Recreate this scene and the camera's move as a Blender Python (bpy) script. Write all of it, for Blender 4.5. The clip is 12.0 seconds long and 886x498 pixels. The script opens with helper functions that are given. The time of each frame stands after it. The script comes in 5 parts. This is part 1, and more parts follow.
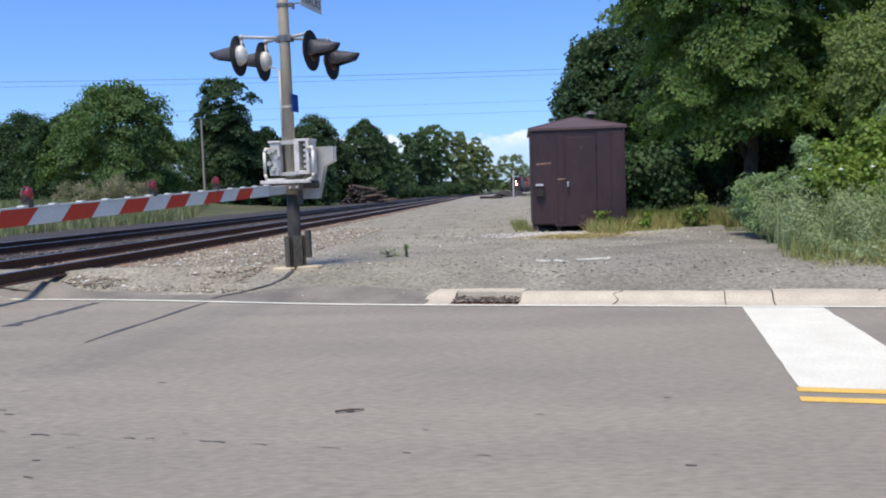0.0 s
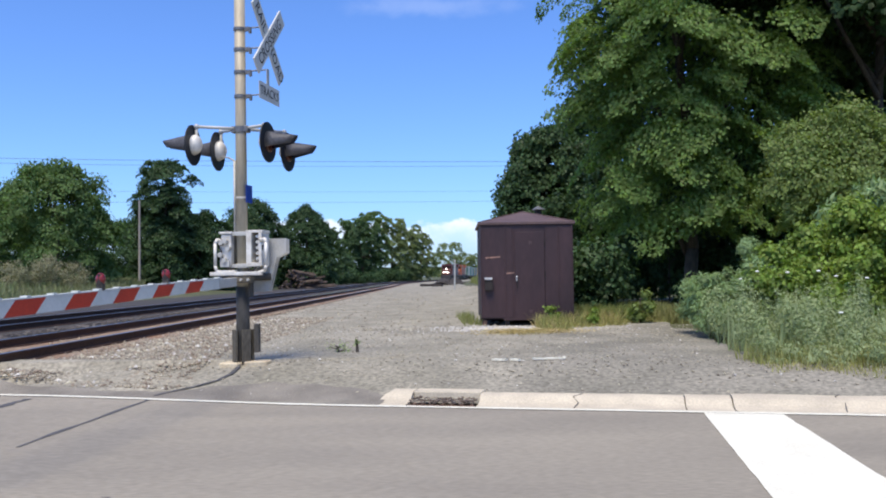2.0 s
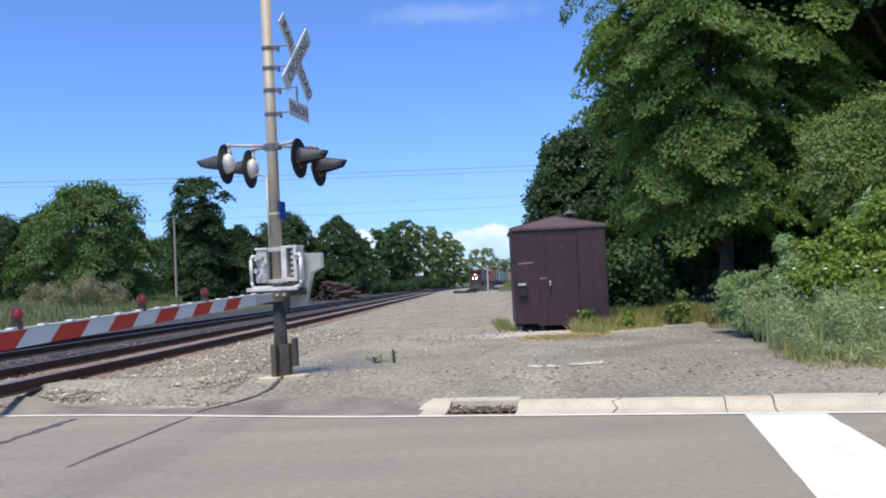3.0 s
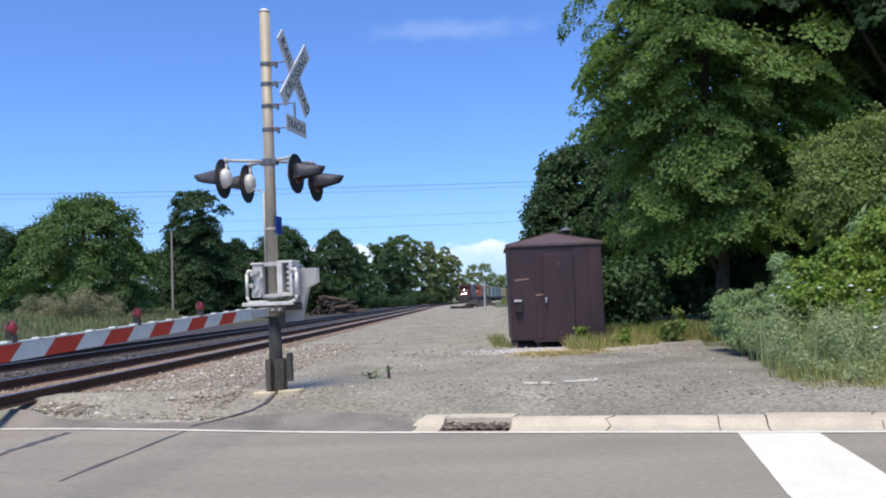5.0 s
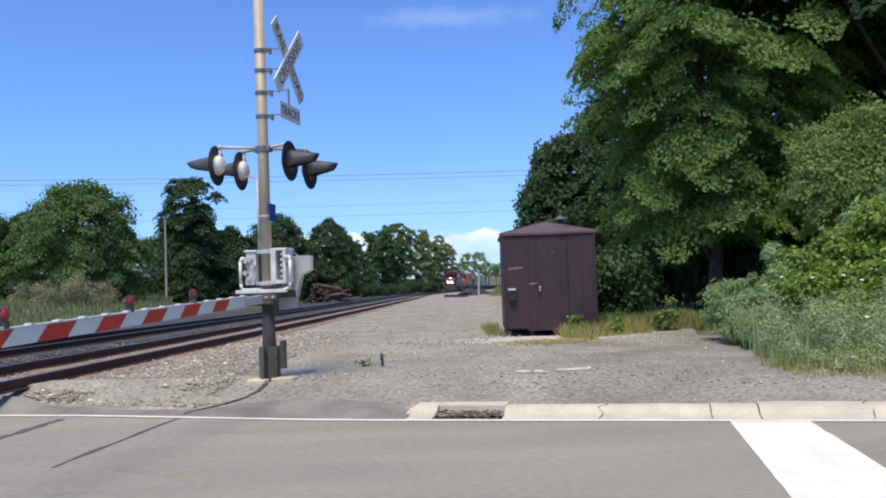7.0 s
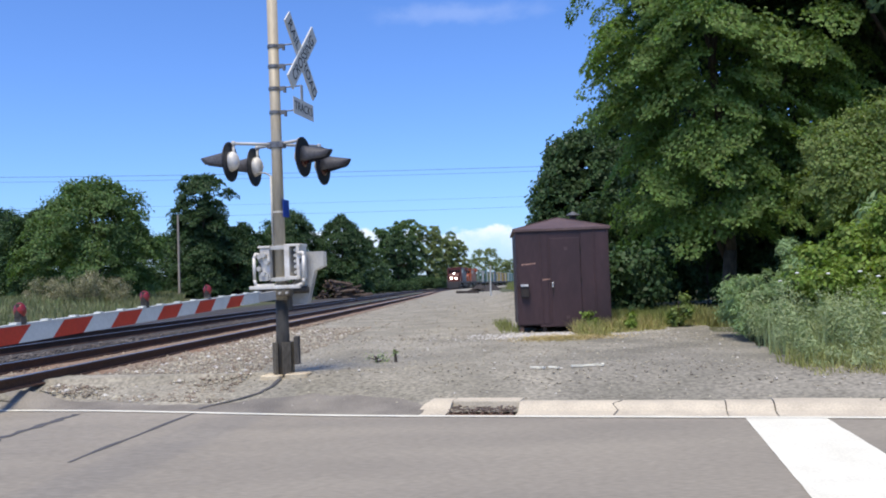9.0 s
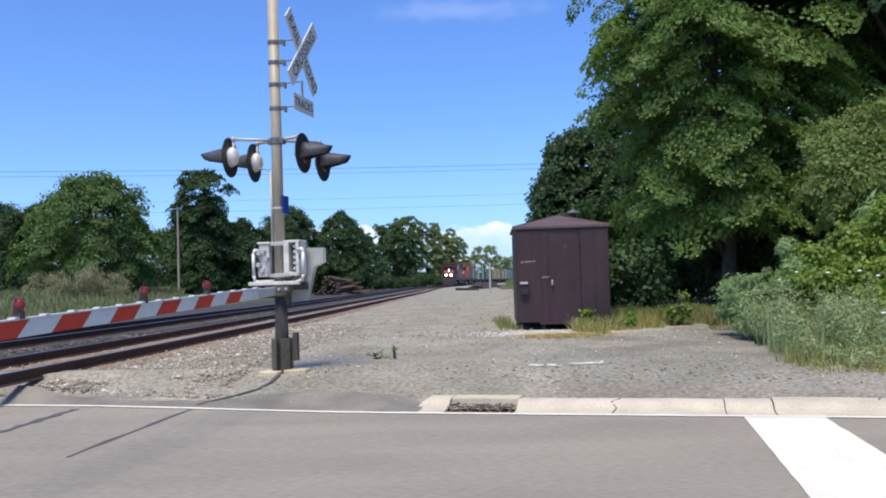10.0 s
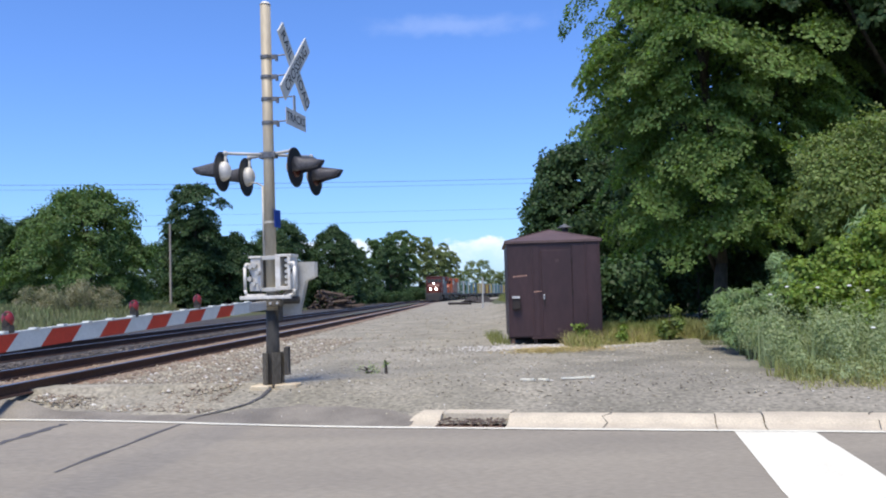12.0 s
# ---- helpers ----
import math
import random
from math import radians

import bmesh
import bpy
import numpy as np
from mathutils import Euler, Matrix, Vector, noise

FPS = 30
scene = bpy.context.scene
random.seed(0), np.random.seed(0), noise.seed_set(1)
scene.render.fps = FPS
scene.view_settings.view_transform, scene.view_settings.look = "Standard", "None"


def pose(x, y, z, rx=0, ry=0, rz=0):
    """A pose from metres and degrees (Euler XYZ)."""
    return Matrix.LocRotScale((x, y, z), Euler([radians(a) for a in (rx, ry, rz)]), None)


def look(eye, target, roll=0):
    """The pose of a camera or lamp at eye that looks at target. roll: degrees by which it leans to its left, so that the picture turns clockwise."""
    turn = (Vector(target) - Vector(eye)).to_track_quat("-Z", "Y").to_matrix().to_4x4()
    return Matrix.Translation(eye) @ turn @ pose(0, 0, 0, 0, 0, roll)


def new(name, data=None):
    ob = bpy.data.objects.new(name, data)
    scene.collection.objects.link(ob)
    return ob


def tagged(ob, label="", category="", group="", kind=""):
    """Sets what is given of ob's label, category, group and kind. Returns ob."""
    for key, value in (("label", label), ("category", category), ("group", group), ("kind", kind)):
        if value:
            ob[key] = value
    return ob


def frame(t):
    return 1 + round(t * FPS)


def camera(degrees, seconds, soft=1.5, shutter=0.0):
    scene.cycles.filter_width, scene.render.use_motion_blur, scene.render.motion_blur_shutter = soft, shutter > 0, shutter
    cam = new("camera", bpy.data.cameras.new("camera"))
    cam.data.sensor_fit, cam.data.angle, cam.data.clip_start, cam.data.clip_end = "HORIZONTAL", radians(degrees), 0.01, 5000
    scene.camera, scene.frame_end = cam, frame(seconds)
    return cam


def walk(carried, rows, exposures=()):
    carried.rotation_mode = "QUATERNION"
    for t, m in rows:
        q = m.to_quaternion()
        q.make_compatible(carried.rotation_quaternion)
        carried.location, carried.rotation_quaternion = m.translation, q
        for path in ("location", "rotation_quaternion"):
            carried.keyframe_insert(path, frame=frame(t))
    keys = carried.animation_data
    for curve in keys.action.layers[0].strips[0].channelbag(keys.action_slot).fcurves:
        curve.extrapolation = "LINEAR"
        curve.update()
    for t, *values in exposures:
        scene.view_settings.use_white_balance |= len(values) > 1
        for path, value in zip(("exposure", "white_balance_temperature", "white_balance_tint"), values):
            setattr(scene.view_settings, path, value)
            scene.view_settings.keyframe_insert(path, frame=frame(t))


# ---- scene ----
cam = camera(55.2, 12.0, soft=1.9, shutter=0.3)
walk(cam, [
    (0.0, pose(0.211, -0.085, 1.275, 86.132, 1.986, 2.498)),
    (0.5, pose(0.224, 0.016, 1.343, 86.831, -0.964, 2.657)),
    (1.0, pose(0.106, 0.095, 1.363, 88.021, -1.331, 2.366)),
    (1.5, pose(-0.006, 0.112, 1.390, 89.651, 1.050, -1.662)),
    (2.0, pose(-0.019, 0.084, 1.409, 91.863, 0.800, -1.662)),
    (2.5, pose(-0.026, 0.056, 1.436, 92.652, 1.964, -2.150)),
    (3.0, pose(-0.029, 0.032, 1.442, 92.377, 2.754, 0.568)),
    (5.0, pose(-0.003, -0.004, 1.454, 93.388, 2.299, 0.378)),
    (5.5, pose(0.000, -0.000, 1.450, 93.970, 2.285, 0.159)),
    (6.0, pose(0.007, 0.011, 1.451, 93.391, 2.518, 0.292)),
    (6.5, pose(0.010, 0.013, 1.445, 92.966, 2.182, 0.123)),
    (7.0, pose(0.001, 0.005, 1.448, 92.604, 2.083, -0.021)),
    (9.0, pose(-0.025, 0.020, 1.446, 92.372, 2.061, 0.754)),
    (9.5, pose(-0.028, 0.019, 1.446, 92.259, 1.926, 1.117)),
    (10.0, pose(-0.023, 0.027, 1.447, 92.166, 1.736, 0.719)),
    (10.5, pose(-0.025, 0.023, 1.447, 92.437, 1.593, 1.159)),
    (11.0, pose(-0.010, 0.028, 1.448, 92.330, 1.674, 1.879)),
    (11.5, pose(-0.004, 0.031, 1.454, 93.995, 1.896, 1.561)),
    (12.0, pose(-0.005, 0.011, 1.446, 93.120, 1.665, 0.239)),
], exposures=[(0.0, 0.17), (0.5, 0.24), (1.5, 0.30), (2.5, 0.29), (5.0, 0.24), (9.0, 0.26), (12.0, 0.32)])

# ---- world and sun: summer noon, a high sun softened by thin cloud, behind the camera ----
SUN_AZ, SUN_EL = radians(198), radians(65)
world = bpy.data.worlds.new("sky")
scene.world = world
world.use_nodes = True
wn, wl = world.node_tree.nodes, world.node_tree.links
wn.clear()


def wnode(kind, **kw):
    n = wn.new(kind)
    for k, v in kw.items():
        if k == "operation":
            n.operation = v
        elif k == "ins":
            for i, x in v.items():
                n.inputs[i].default_value = x
    return n


def wmath(op, a, b=None, c=None):
    n = wn.new("ShaderNodeMath")
    n.operation = op
    for i, x in enumerate((a, b, c)):
        if x is None:
            continue
        if isinstance(x, (int, float)):
            n.inputs[i].default_value = x
        else:
            wl.new(x, n.inputs[i])
    return n.outputs[0]


sky = wn.new("ShaderNodeTexSky")
sky.sky_type, sky.sun_disc = "NISHITA", False
sky.sun_elevation, sky.sun_rotation = SUN_EL, SUN_AZ
sky.air_density, sky.dust_density, sky.ozone_density = 1.0, 0.6, 3.0
tint = wn.new("ShaderNodeMix")
tint.data_type, tint.blend_type = "RGBA", "MULTIPLY"
tint.inputs[0].default_value = 1.0
tint.inputs[7].default_value = (0.73, 1.015, 1.57, 1)
wl.new(sky.outputs[0], tint.inputs[6])
# cumulus low over the horizon and one thin streak of cirrus, by direction
coord = wn.new("ShaderNodeTexCoord")
sep = wn.new("ShaderNodeSeparateXYZ")
wl.new(coord.outputs["Generated"], sep.inputs[0])
dx, dy, dz = sep.outputs
azim = wmath("ARCTAN2", dx, dy)
elev = wmath("ARCSINE", dz)
comb = wn.new("ShaderNodeCombineXYZ")
wl.new(azim, comb.inputs[0])
wl.new(wmath("MULTIPLY", elev, 1.5), comb.inputs[1])
puff = wn.new("ShaderNodeTexNoise")
puff.inputs["Scale"].default_value, puff.inputs["Detail"].default_value, puff.inputs["Roughness"].default_value = 24.0, 7.0, 0.55
wl.new(comb.outputs[0], puff.inputs["Vector"])
broad = wn.new("ShaderNodeTexNoise")
broad.inputs["Scale"].default_value, broad.inputs["Detail"].default_value = 7.0, 2.0
wl.new(comb.outputs[0], broad.inputs["Vector"])
# the top of the cloud bank stands 3 to 5 degrees high
top = wmath("ADD", wmath("MULTIPLY", broad.outputs[0], 0.05), wmath("MULTIPLY", puff.outputs[0], 0.045))
top = wmath("ADD", top, 0.018)
bank = wn.new("ShaderNodeMapRange")
bank.interpolation_type = "SMOOTHSTEP"
for i, v in ((1, -0.001), (2, 0.006), (3, 0.0), (4, 1.0)):
    bank.inputs[i].default_value = v
wl.new(wmath("SUBTRACT", top, elev), bank.inputs[0])
low = wn.new("ShaderNodeMapRange")
low.interpolation_type = "SMOOTHSTEP"
for i, v in ((1, 0.026), (2, 0.072), (3, 0.22), (4, 1.0)):
    low.inputs[i].default_value = v
wl.new(elev, low.inputs[0])
cloud = wn.new("ShaderNodeMix")
cloud.data_type = "RGBA"
# billows: brighter heads and bluer hollows
billow = wn.new("ShaderNodeMapRange")
billow.interpolation_type = "SMOOTHSTEP"
for i, v in ((1, 0.36), (2, 0.60), (3, 0.50), (4, 1.0)):
    billow.inputs[i].default_value = v
wl.new(puff.outputs[0], billow.inputs[0])
wl.new(wmath("MULTIPLY", wmath("MULTIPLY", bank.outputs[0], low.outputs[0]), billow.outputs[0]), cloud.inputs[0])
wl.new(tint.outputs[2], cloud.inputs[6])
cloud.inputs[7].default_value = (7.6, 8.2, 9.2, 1)
# the streak: a flat ellipse about 18 degrees up
ex = wmath("DIVIDE", wmath("SUBTRACT", azim, 0.02), 0.14)
ey = wmath("DIVIDE", wmath("SUBTRACT", elev, 0.312), 0.014)
rad = wmath("SQRT", wmath("ADD", wmath("MULTIPLY", ex, ex), wmath("MULTIPLY", ey, ey)))
rad = wmath("ADD", rad, wmath("MULTIPLY", wmath("SUBTRACT", puff.outputs[0], 0.5), 1.6))
streak = wn.new("ShaderNodeMapRange")
streak.interpolation_type = "SMOOTHSTEP"
for i, v in ((1, 1.1), (2, 0.0), (3, 0.0), (4, 0.17)):
    streak.inputs[i].default_value = v
wl.new(rad, streak.inputs[0])
cirrus = wn.new("ShaderNodeMix")
cirrus.data_type = "RGBA"
wl.new(streak.outputs[0], cirrus.inputs[0])
wl.new(cloud.outputs[2], cirrus.inputs[6])
cirrus.inputs[7].default_value = (6.5, 7.3, 9.5, 1)
bg = wn.new("ShaderNodeBackground")
bg.inputs[1].default_value = 0.110
wl.new(cirrus.outputs[2], bg.inputs[0])
wl.new(bg.outputs[0], wn.new("ShaderNodeOutputWorld").inputs[0])

sun = new("sun", bpy.data.lights.new("sun", "SUN"))
sun.data.energy, sun.data.angle, sun.data.color = 3.8, radians(28.0), (1.0, 0.90, 0.74)
SUN_DIR = Vector((math.sin(SUN_AZ) * math.cos(SUN_EL), math.cos(SUN_AZ) * math.cos(SUN_EL), math.sin(SUN_EL)))
sun.matrix_world = look(SUN_DIR * 60, (0, 0, 0))


# ---- materials ----
def material(name, color, rough=0.8, metal=0.0, second=None, scale=3.0, amount=0.5, fine=40.0, fine_amount=0.25,
             bump=0.2, bump_scale=60.0, stretch=(1, 1, 1), random_tint=0.0, island=False, translucent=0.0, spec=0.4, turn=0.0):
    """Two scales of noise between two colours, fine relief, and a shift of brightness from piece to piece."""
    m = bpy.data.materials.new(name)
    m.use_nodes = True
    n, l = m.node_tree.nodes, m.node_tree.links
    n.clear()
    out = n.new("ShaderNodeOutputMaterial")
    p = n.new("ShaderNodeBsdfPrincipled")
    p.inputs["Roughness"].default_value, p.inputs["Metallic"].default_value = rough, metal
    p.inputs["Specular IOR Level"].default_value = spec
    second = second or tuple(c * 0.6 for c in color)
    co = n.new("ShaderNodeTexCoord")
    mp = n.new("ShaderNodeMapping")
    mp.inputs["Scale"].default_value = stretch
    mp.inputs["Rotation"].default_value = (0, 0, radians(turn))
    l.new(co.outputs["Object"], mp.inputs[0])

    def noise_at(s, detail=4.0):
        t = n.new("ShaderNodeTexNoise")
        t.inputs["Scale"].default_value, t.inputs["Detail"].default_value = s, detail
        l.new(mp.outputs[0], t.inputs["Vector"])
        return t

    def ranged(sock, a, b, lo, hi):
        r = n.new("ShaderNodeMapRange")
        for i, v in ((1, a), (2, b), (3, lo), (4, hi)):
            r.inputs[i].default_value = v
        l.new(sock, r.inputs[0])
        return r.outputs[0]

    mix = n.new("ShaderNodeMix")
    mix.data_type = "RGBA"
    l.new(ranged(noise_at(scale).outputs[0], 0.35, 0.68, 0.0, amount), mix.inputs[0])
    mix.inputs[6].default_value, mix.inputs[7].default_value = (*color, 1), (*second, 1)
    col = mix.outputs[2]
    hsv = n.new("ShaderNodeHueSaturation")
    l.new(col, hsv.inputs["Color"])
    val = ranged(noise_at(fine, 2.0).outputs[0], 0.3, 0.7, 1 - fine_amount, 1 + fine_amount)
    if random_tint:
        if island:
            g = n.new("ShaderNodeNewGeometry")
            rnd = g.outputs["Random Per Island"]
        else:
            g = n.new("ShaderNodeObjectInfo")
            rnd = g.outputs["Random"]
        mul = n.new("ShaderNodeMath")
        mul.operation = "MULTIPLY"
        l.new(val, mul.inputs[0])
        l.new(ranged(rnd, 0, 1, 1 - random_tint, 1 + random_tint), mul.inputs[1])
        val = mul.outputs[0]
        if island:
            l.new(ranged(rnd, 0, 1, 0.487, 0.513), hsv.inputs["Hue"])
    l.new(val, hsv.inputs["Value"])
    l.new(hsv.outputs[0], p.inputs["Base Color"])
    if bump:
        b = n.new("ShaderNodeBump")
        b.inputs["Strength"].default_value, b.inputs["Distance"].default_value = bump, 0.01
        l.new(noise_at(bump_scale, 3.0).outputs[0], b.inputs["Height"])
        l.new(b.outputs[0], p.inputs["Normal"])
    shade = p.outputs[0]
    if translucent:
        p.inputs["Specular IOR Level"].default_value = 0.18
        t = n.new("ShaderNodeBsdfTranslucent")
        bright = n.new("ShaderNodeMix")
        bright.data_type, bright.blend_type = "RGBA", "MULTIPLY"
        bright.inputs[0].default_value = 1.0
        bright.inputs[7].default_value = (1.25, 1.35, 0.6, 1)
        l.new(hsv.outputs[0], bright.inputs[6])
        l.new(bright.outputs[2], t.inputs[0])
        ms = n.new("ShaderNodeMixShader")
        ms.inputs[0].default_value = translucent
        l.new(shade, ms.inputs[1])
        l.new(t.outputs[0], ms.inputs[2])
        shade = ms.outputs[0]
    l.new(shade, out.inputs[0])
    return m


def glowing(name, color, strength):
    m = bpy.data.materials.new(name)
    m.use_nodes = True
    p = m.node_tree.nodes["Principled BSDF"]
    p.inputs["Base Color"].default_value = (*color, 1)
    p.inputs["Emission Color"].default_value = (*color, 1)
    p.inputs["Emission Strength"].default_value = strength
    return m


ASPHALT = material("asphalt", (0.292, 0.26, 0.203), 0.85, second=(0.232, 0.208, 0.166), scale=1.0, amount=0.9, fine=38, fine_amount=0.15, bump=0.45, bump_scale=110, stretch=(0.30, 1.0, 1), turn=13.6)
ASPHALT_EDGE = material("worn_asphalt", (0.175, 0.157, 0.128), 0.9, second=(0.27, 0.245, 0.20), scale=1.6, amount=0.9, fine=60, fine_amount=0.2, bump=0.6, bump_scale=90)
TAR = material("tar_seal", (0.10, 0.095, 0.09), 0.7, scale=6, amount=0.6, fine=40)
ROAD_WHITE = material("road_paint_white", (0.77, 0.745, 0.62), 0.7, second=(0.66, 0.635, 0.52), scale=2.5, amount=0.7, fine=45, fine_amount=0.08, bump=0.25, bump_scale=120)
ROAD_YELLOW = material("road_paint_yellow", (0.82, 0.53, 0.12), 0.7, second=(0.66, 0.40, 0.10), scale=5, amount=0.6, fine=45, fine_amount=0.08)
GRAVEL = material("gravel", (0.325, 0.298, 0.232), 0.95, second=(0.208, 0.193, 0.146), scale=0.9, amount=0.95, fine=18, fine_amount=0.33, bump=0.65, bump_scale=45)
BALLAST = material("ballast", (0.265, 0.205, 0.155), 0.95, second=(0.22, 0.125, 0.07), scale=0.9, amount=0.9, fine=22, fine_amount=0.45, bump=1.0, bump_scale=24)
BALLAST_DARK = material("oily_ballast", (0.042, 0.038, 0.036), 0.9, second=(0.068, 0.060, 0.056), scale=0.8, amount=0.8, fine=20, fine_amount=0.4, bump=1.0, bump_scale=22)
STONE = material("loose_stone", (0.345, 0.312, 0.24), 0.9, second=(0.225, 0.198, 0.15), scale=5, amount=0.7, fine=60, random_tint=0.42, island=True)
SOIL = material("grass_soil", (0.062, 0.078, 0.032), 0.95, second=(0.115, 0.11, 0.055), scale=0.22, amount=0.9, fine=6, fine_amount=0.4, bump=1.0, bump_scale=14)
CONCRETE = material("concrete", (0.58, 0.51, 0.385), 0.9, second=(0.44, 0.385, 0.295), scale=3, amount=0.8, fine=50, fine_amount=0.12, bump=0.5, bump_scale=80)


def darker_drive(m):
    """Packed, darker gravel where cars turn in beside the shed, with a ragged edge."""
    n, l = m.node_tree.nodes, m.node_tree.links
    p = next(x for x in n if x.type == "BSDF_PRINCIPLED")
    old = p.inputs["Base Color"].links[0].from_socket
    co = n.new("ShaderNodeTexCoord")
    sp = n.new("ShaderNodeSeparateXYZ")
    l.new(co.outputs["Object"], sp.inputs[0])
    tx = n.new("ShaderNodeTexNoise")
    tx.inputs["Scale"].default_value, tx.inputs["Detail"].default_value = 0.9, 6.0
    l.new(co.outputs["Object"], tx.inputs["Vector"])

    def mt(op, a, b):
        q = n.new("ShaderNodeMath")
        q.operation = op
        for i, x in enumerate((a, b)):
            if isinstance(x, (int, float)):
                q.inputs[i].default_value = x
            else:
                l.new(x, q.inputs[i])
        return q.outputs[0]

    def edge(v, a, b):
        r = n.new("ShaderNodeMapRange")
        r.interpolation_type = "SMOOTHSTEP"
        for i, x in ((1, a), (2, b), (3, 0.0), (4, 1.0)):
            r.inputs[i].default_value = x
        l.new(v, r.inputs[0])
        return r.outputs[0]

    wob = mt("MULTIPLY", mt("SUBTRACT", tx.outputs[0], 0.5), 4.0)
    side = edge(mt("ADD", mt("SUBTRACT", sp.outputs[0], mt("MULTIPLY", mt("SUBTRACT", sp.outputs[1], 10.0), 0.42)), wob), -0.2, 1.2)
    back = edge(mt("ADD", mt("SUBTRACT", 19.5, sp.outputs[1]), wob), 0.0, 1.5)
    mx = n.new("ShaderNodeMix")
    mx.data_type, mx.blend_type = "RGBA", "MULTIPLY"
    l.new(mt("MULTIPLY", mt("MULTIPLY", side, back), 0.6), mx.inputs[0])
    l.new(old, mx.inputs[6])
    mx.inputs[7].default_value = (0.68, 0.69, 0.72, 1)
    l.new(mx.outputs[2], p.inputs["Base Color"])


darker_drive(GRAVEL)
RAIL_STEEL = material("rusty_rail", (0.10, 0.052, 0.032), 0.75, 0.3, second=(0.065, 0.038, 0.028), scale=2, amount=0.8, fine=30)
RAIL_TOP = material("polished_rail_head", (0.42, 0.40, 0.38), 0.28, 0.9, second=(0.30, 0.27, 0.25), scale=1.5, fine_amount=0.1, bump=0.0)
TIE_WOOD = material("creosoted_wood", (0.085, 0.062, 0.047), 0.9, second=(0.15, 0.125, 0.10), scale=3, amount=0.9, fine=22, fine_amount=0.3, bump=0.6, bump_scale=30, stretch=(0.3, 2, 2), random_tint=0.3)
BALLAST_STONE = material("ballast_stone", (0.235, 0.20, 0.155), 0.9, second=(0.215, 0.155, 0.108), scale=0.8, amount=0.9, fine=60, random_tint=0.4, island=True)
OLD_TIE = material("weathered_tie_wood", (0.145, 0.112, 0.09), 0.95, second=(0.09, 0.065, 0.05), scale=3, amount=0.9, fine=22, fine_amount=0.3, bump=0.6, bump_scale=30, random_tint=0.45)
MAST = material("mast_paint", (0.46, 0.41, 0.31), 0.55, 0.1, second=(0.31, 0.265, 0.19), scale=4, amount=0.7, fine=30, fine_amount=0.08, stretch=(1, 1, 0.25), bump=0.1)
BASE_IRON = material("weathered_base_iron", (0.14, 0.122, 0.09), 0.8, 0.2, second=(0.075, 0.066, 0.052), scale=6, amount=0.9, fine=30, stretch=(1, 1, 0.4))
# Dark tone holds the drive box's shade on the lower mast; fittings are dark.
MAST_DARK = material("mast_shade_dark_fittings", (0.055, 0.052, 0.045), 0.7, 0.2, second=(0.12, 0.105, 0.085), scale=6, amount=0.8, fine=30, stretch=(1, 1, 0.3))
ALUMINIUM = material("aluminium_paint", (0.74, 0.72, 0.66), 0.5, 0.1, second=(0.46, 0.42, 0.35), scale=7, amount=0.75, fine=40, fine_amount=0.08, bump=0.1)
GREY_PLATE = material("grey_plate", (0.50, 0.50, 0.47), 0.6, 0.2, second=(0.40, 0.39, 0.36), scale=5, amount=0.7, fine=40, fine_amount=0.08)
BLACK_PAINT = material("black_paint", (0.016, 0.017, 0.022), 0.45, second=(0.03, 0.03, 0.034), scale=6, fine_amount=0.2)
# Hood black is lifted to grey, with the sky's reflection in the colour.
HOOD_GREY = material("black_hood_sky_sheen", (0.15, 0.15, 0.165), 0.5, second=(0.21, 0.21, 0.225), scale=7, fine_amount=0.2)
CLAMP = material("galvanised_clamp", (0.20, 0.20, 0.20), 0.5, 0.6, scale=9)
SIGN_WHITE = material("sign_white", (0.60, 0.60, 0.56), 0.6, second=(0.47, 0.47, 0.43), scale=6, amount=0.6, fine_amount=0.06)
LETTER = material("sign_black", (0.02, 0.02, 0.02), 0.6, fine_amount=0.1, bump=0)
BLUE_SIGN = material("blue_sign", (0.012, 0.055, 0.30), 0.5, second=(0.01, 0.04, 0.22), scale=9)
RED_STRIPE = material("red_reflective", (0.52, 0.045, 0.022), 0.5, second=(0.42, 0.035, 0.02), scale=6, fine_amount=0.08, bump=0.05)
ARM_WHITE = material("white_reflective", (0.62, 0.64, 0.60), 0.5, second=(0.52, 0.54, 0.50), scale=6, fine_amount=0.06, bump=0.05)
RED_LENS = material("red_lens", (0.22, 0.012, 0.012), 0.3, second=(0.12, 0.01, 0.01), scale=9, bump=0, spec=0.6)
SHED_BROWN = material("brown_shed_paint", (0.056, 0.030, 0.031), 0.5, second=(0.034, 0.020, 0.021), scale=1.7, amount=0.9, fine=14, fine_amount=0.13, stretch=(1, 1, 0.35), bump=0.15)
SHED_ROOF = material("faded_roof_paint", (0.125, 0.082, 0.076), 0.55, second=(0.085, 0.056, 0.053), scale=3, amount=0.9, fine=18, fine_amount=0.15)
RUST = material("rust", (0.19, 0.115, 0.075), 0.9, second=(0.11, 0.065, 0.045), scale=6, amount=0.9)
LENS_DARK = material("dark_lens", (0.05, 0.006, 0.006), 0.2, bump=0, spec=0.6)
PALE_STONE = material("pale_stone", (0.55, 0.52, 0.47), 0.9, scale=5, amount=0.5, fine=60, random_tint=0.25, island=True)
DARK_IRON = material("dark_iron", (0.035, 0.030, 0.028), 0.7, 0.3, second=(0.06, 0.045, 0.035), scale=8)
WHITE_TIN = material("white_tin", (0.62, 0.62, 0.60), 0.4, 0.2, scale=9)
ORANGE_MARK = material("orange_marking", (0.46, 0.27, 0.20), 0.7, scale=20, bump=0)
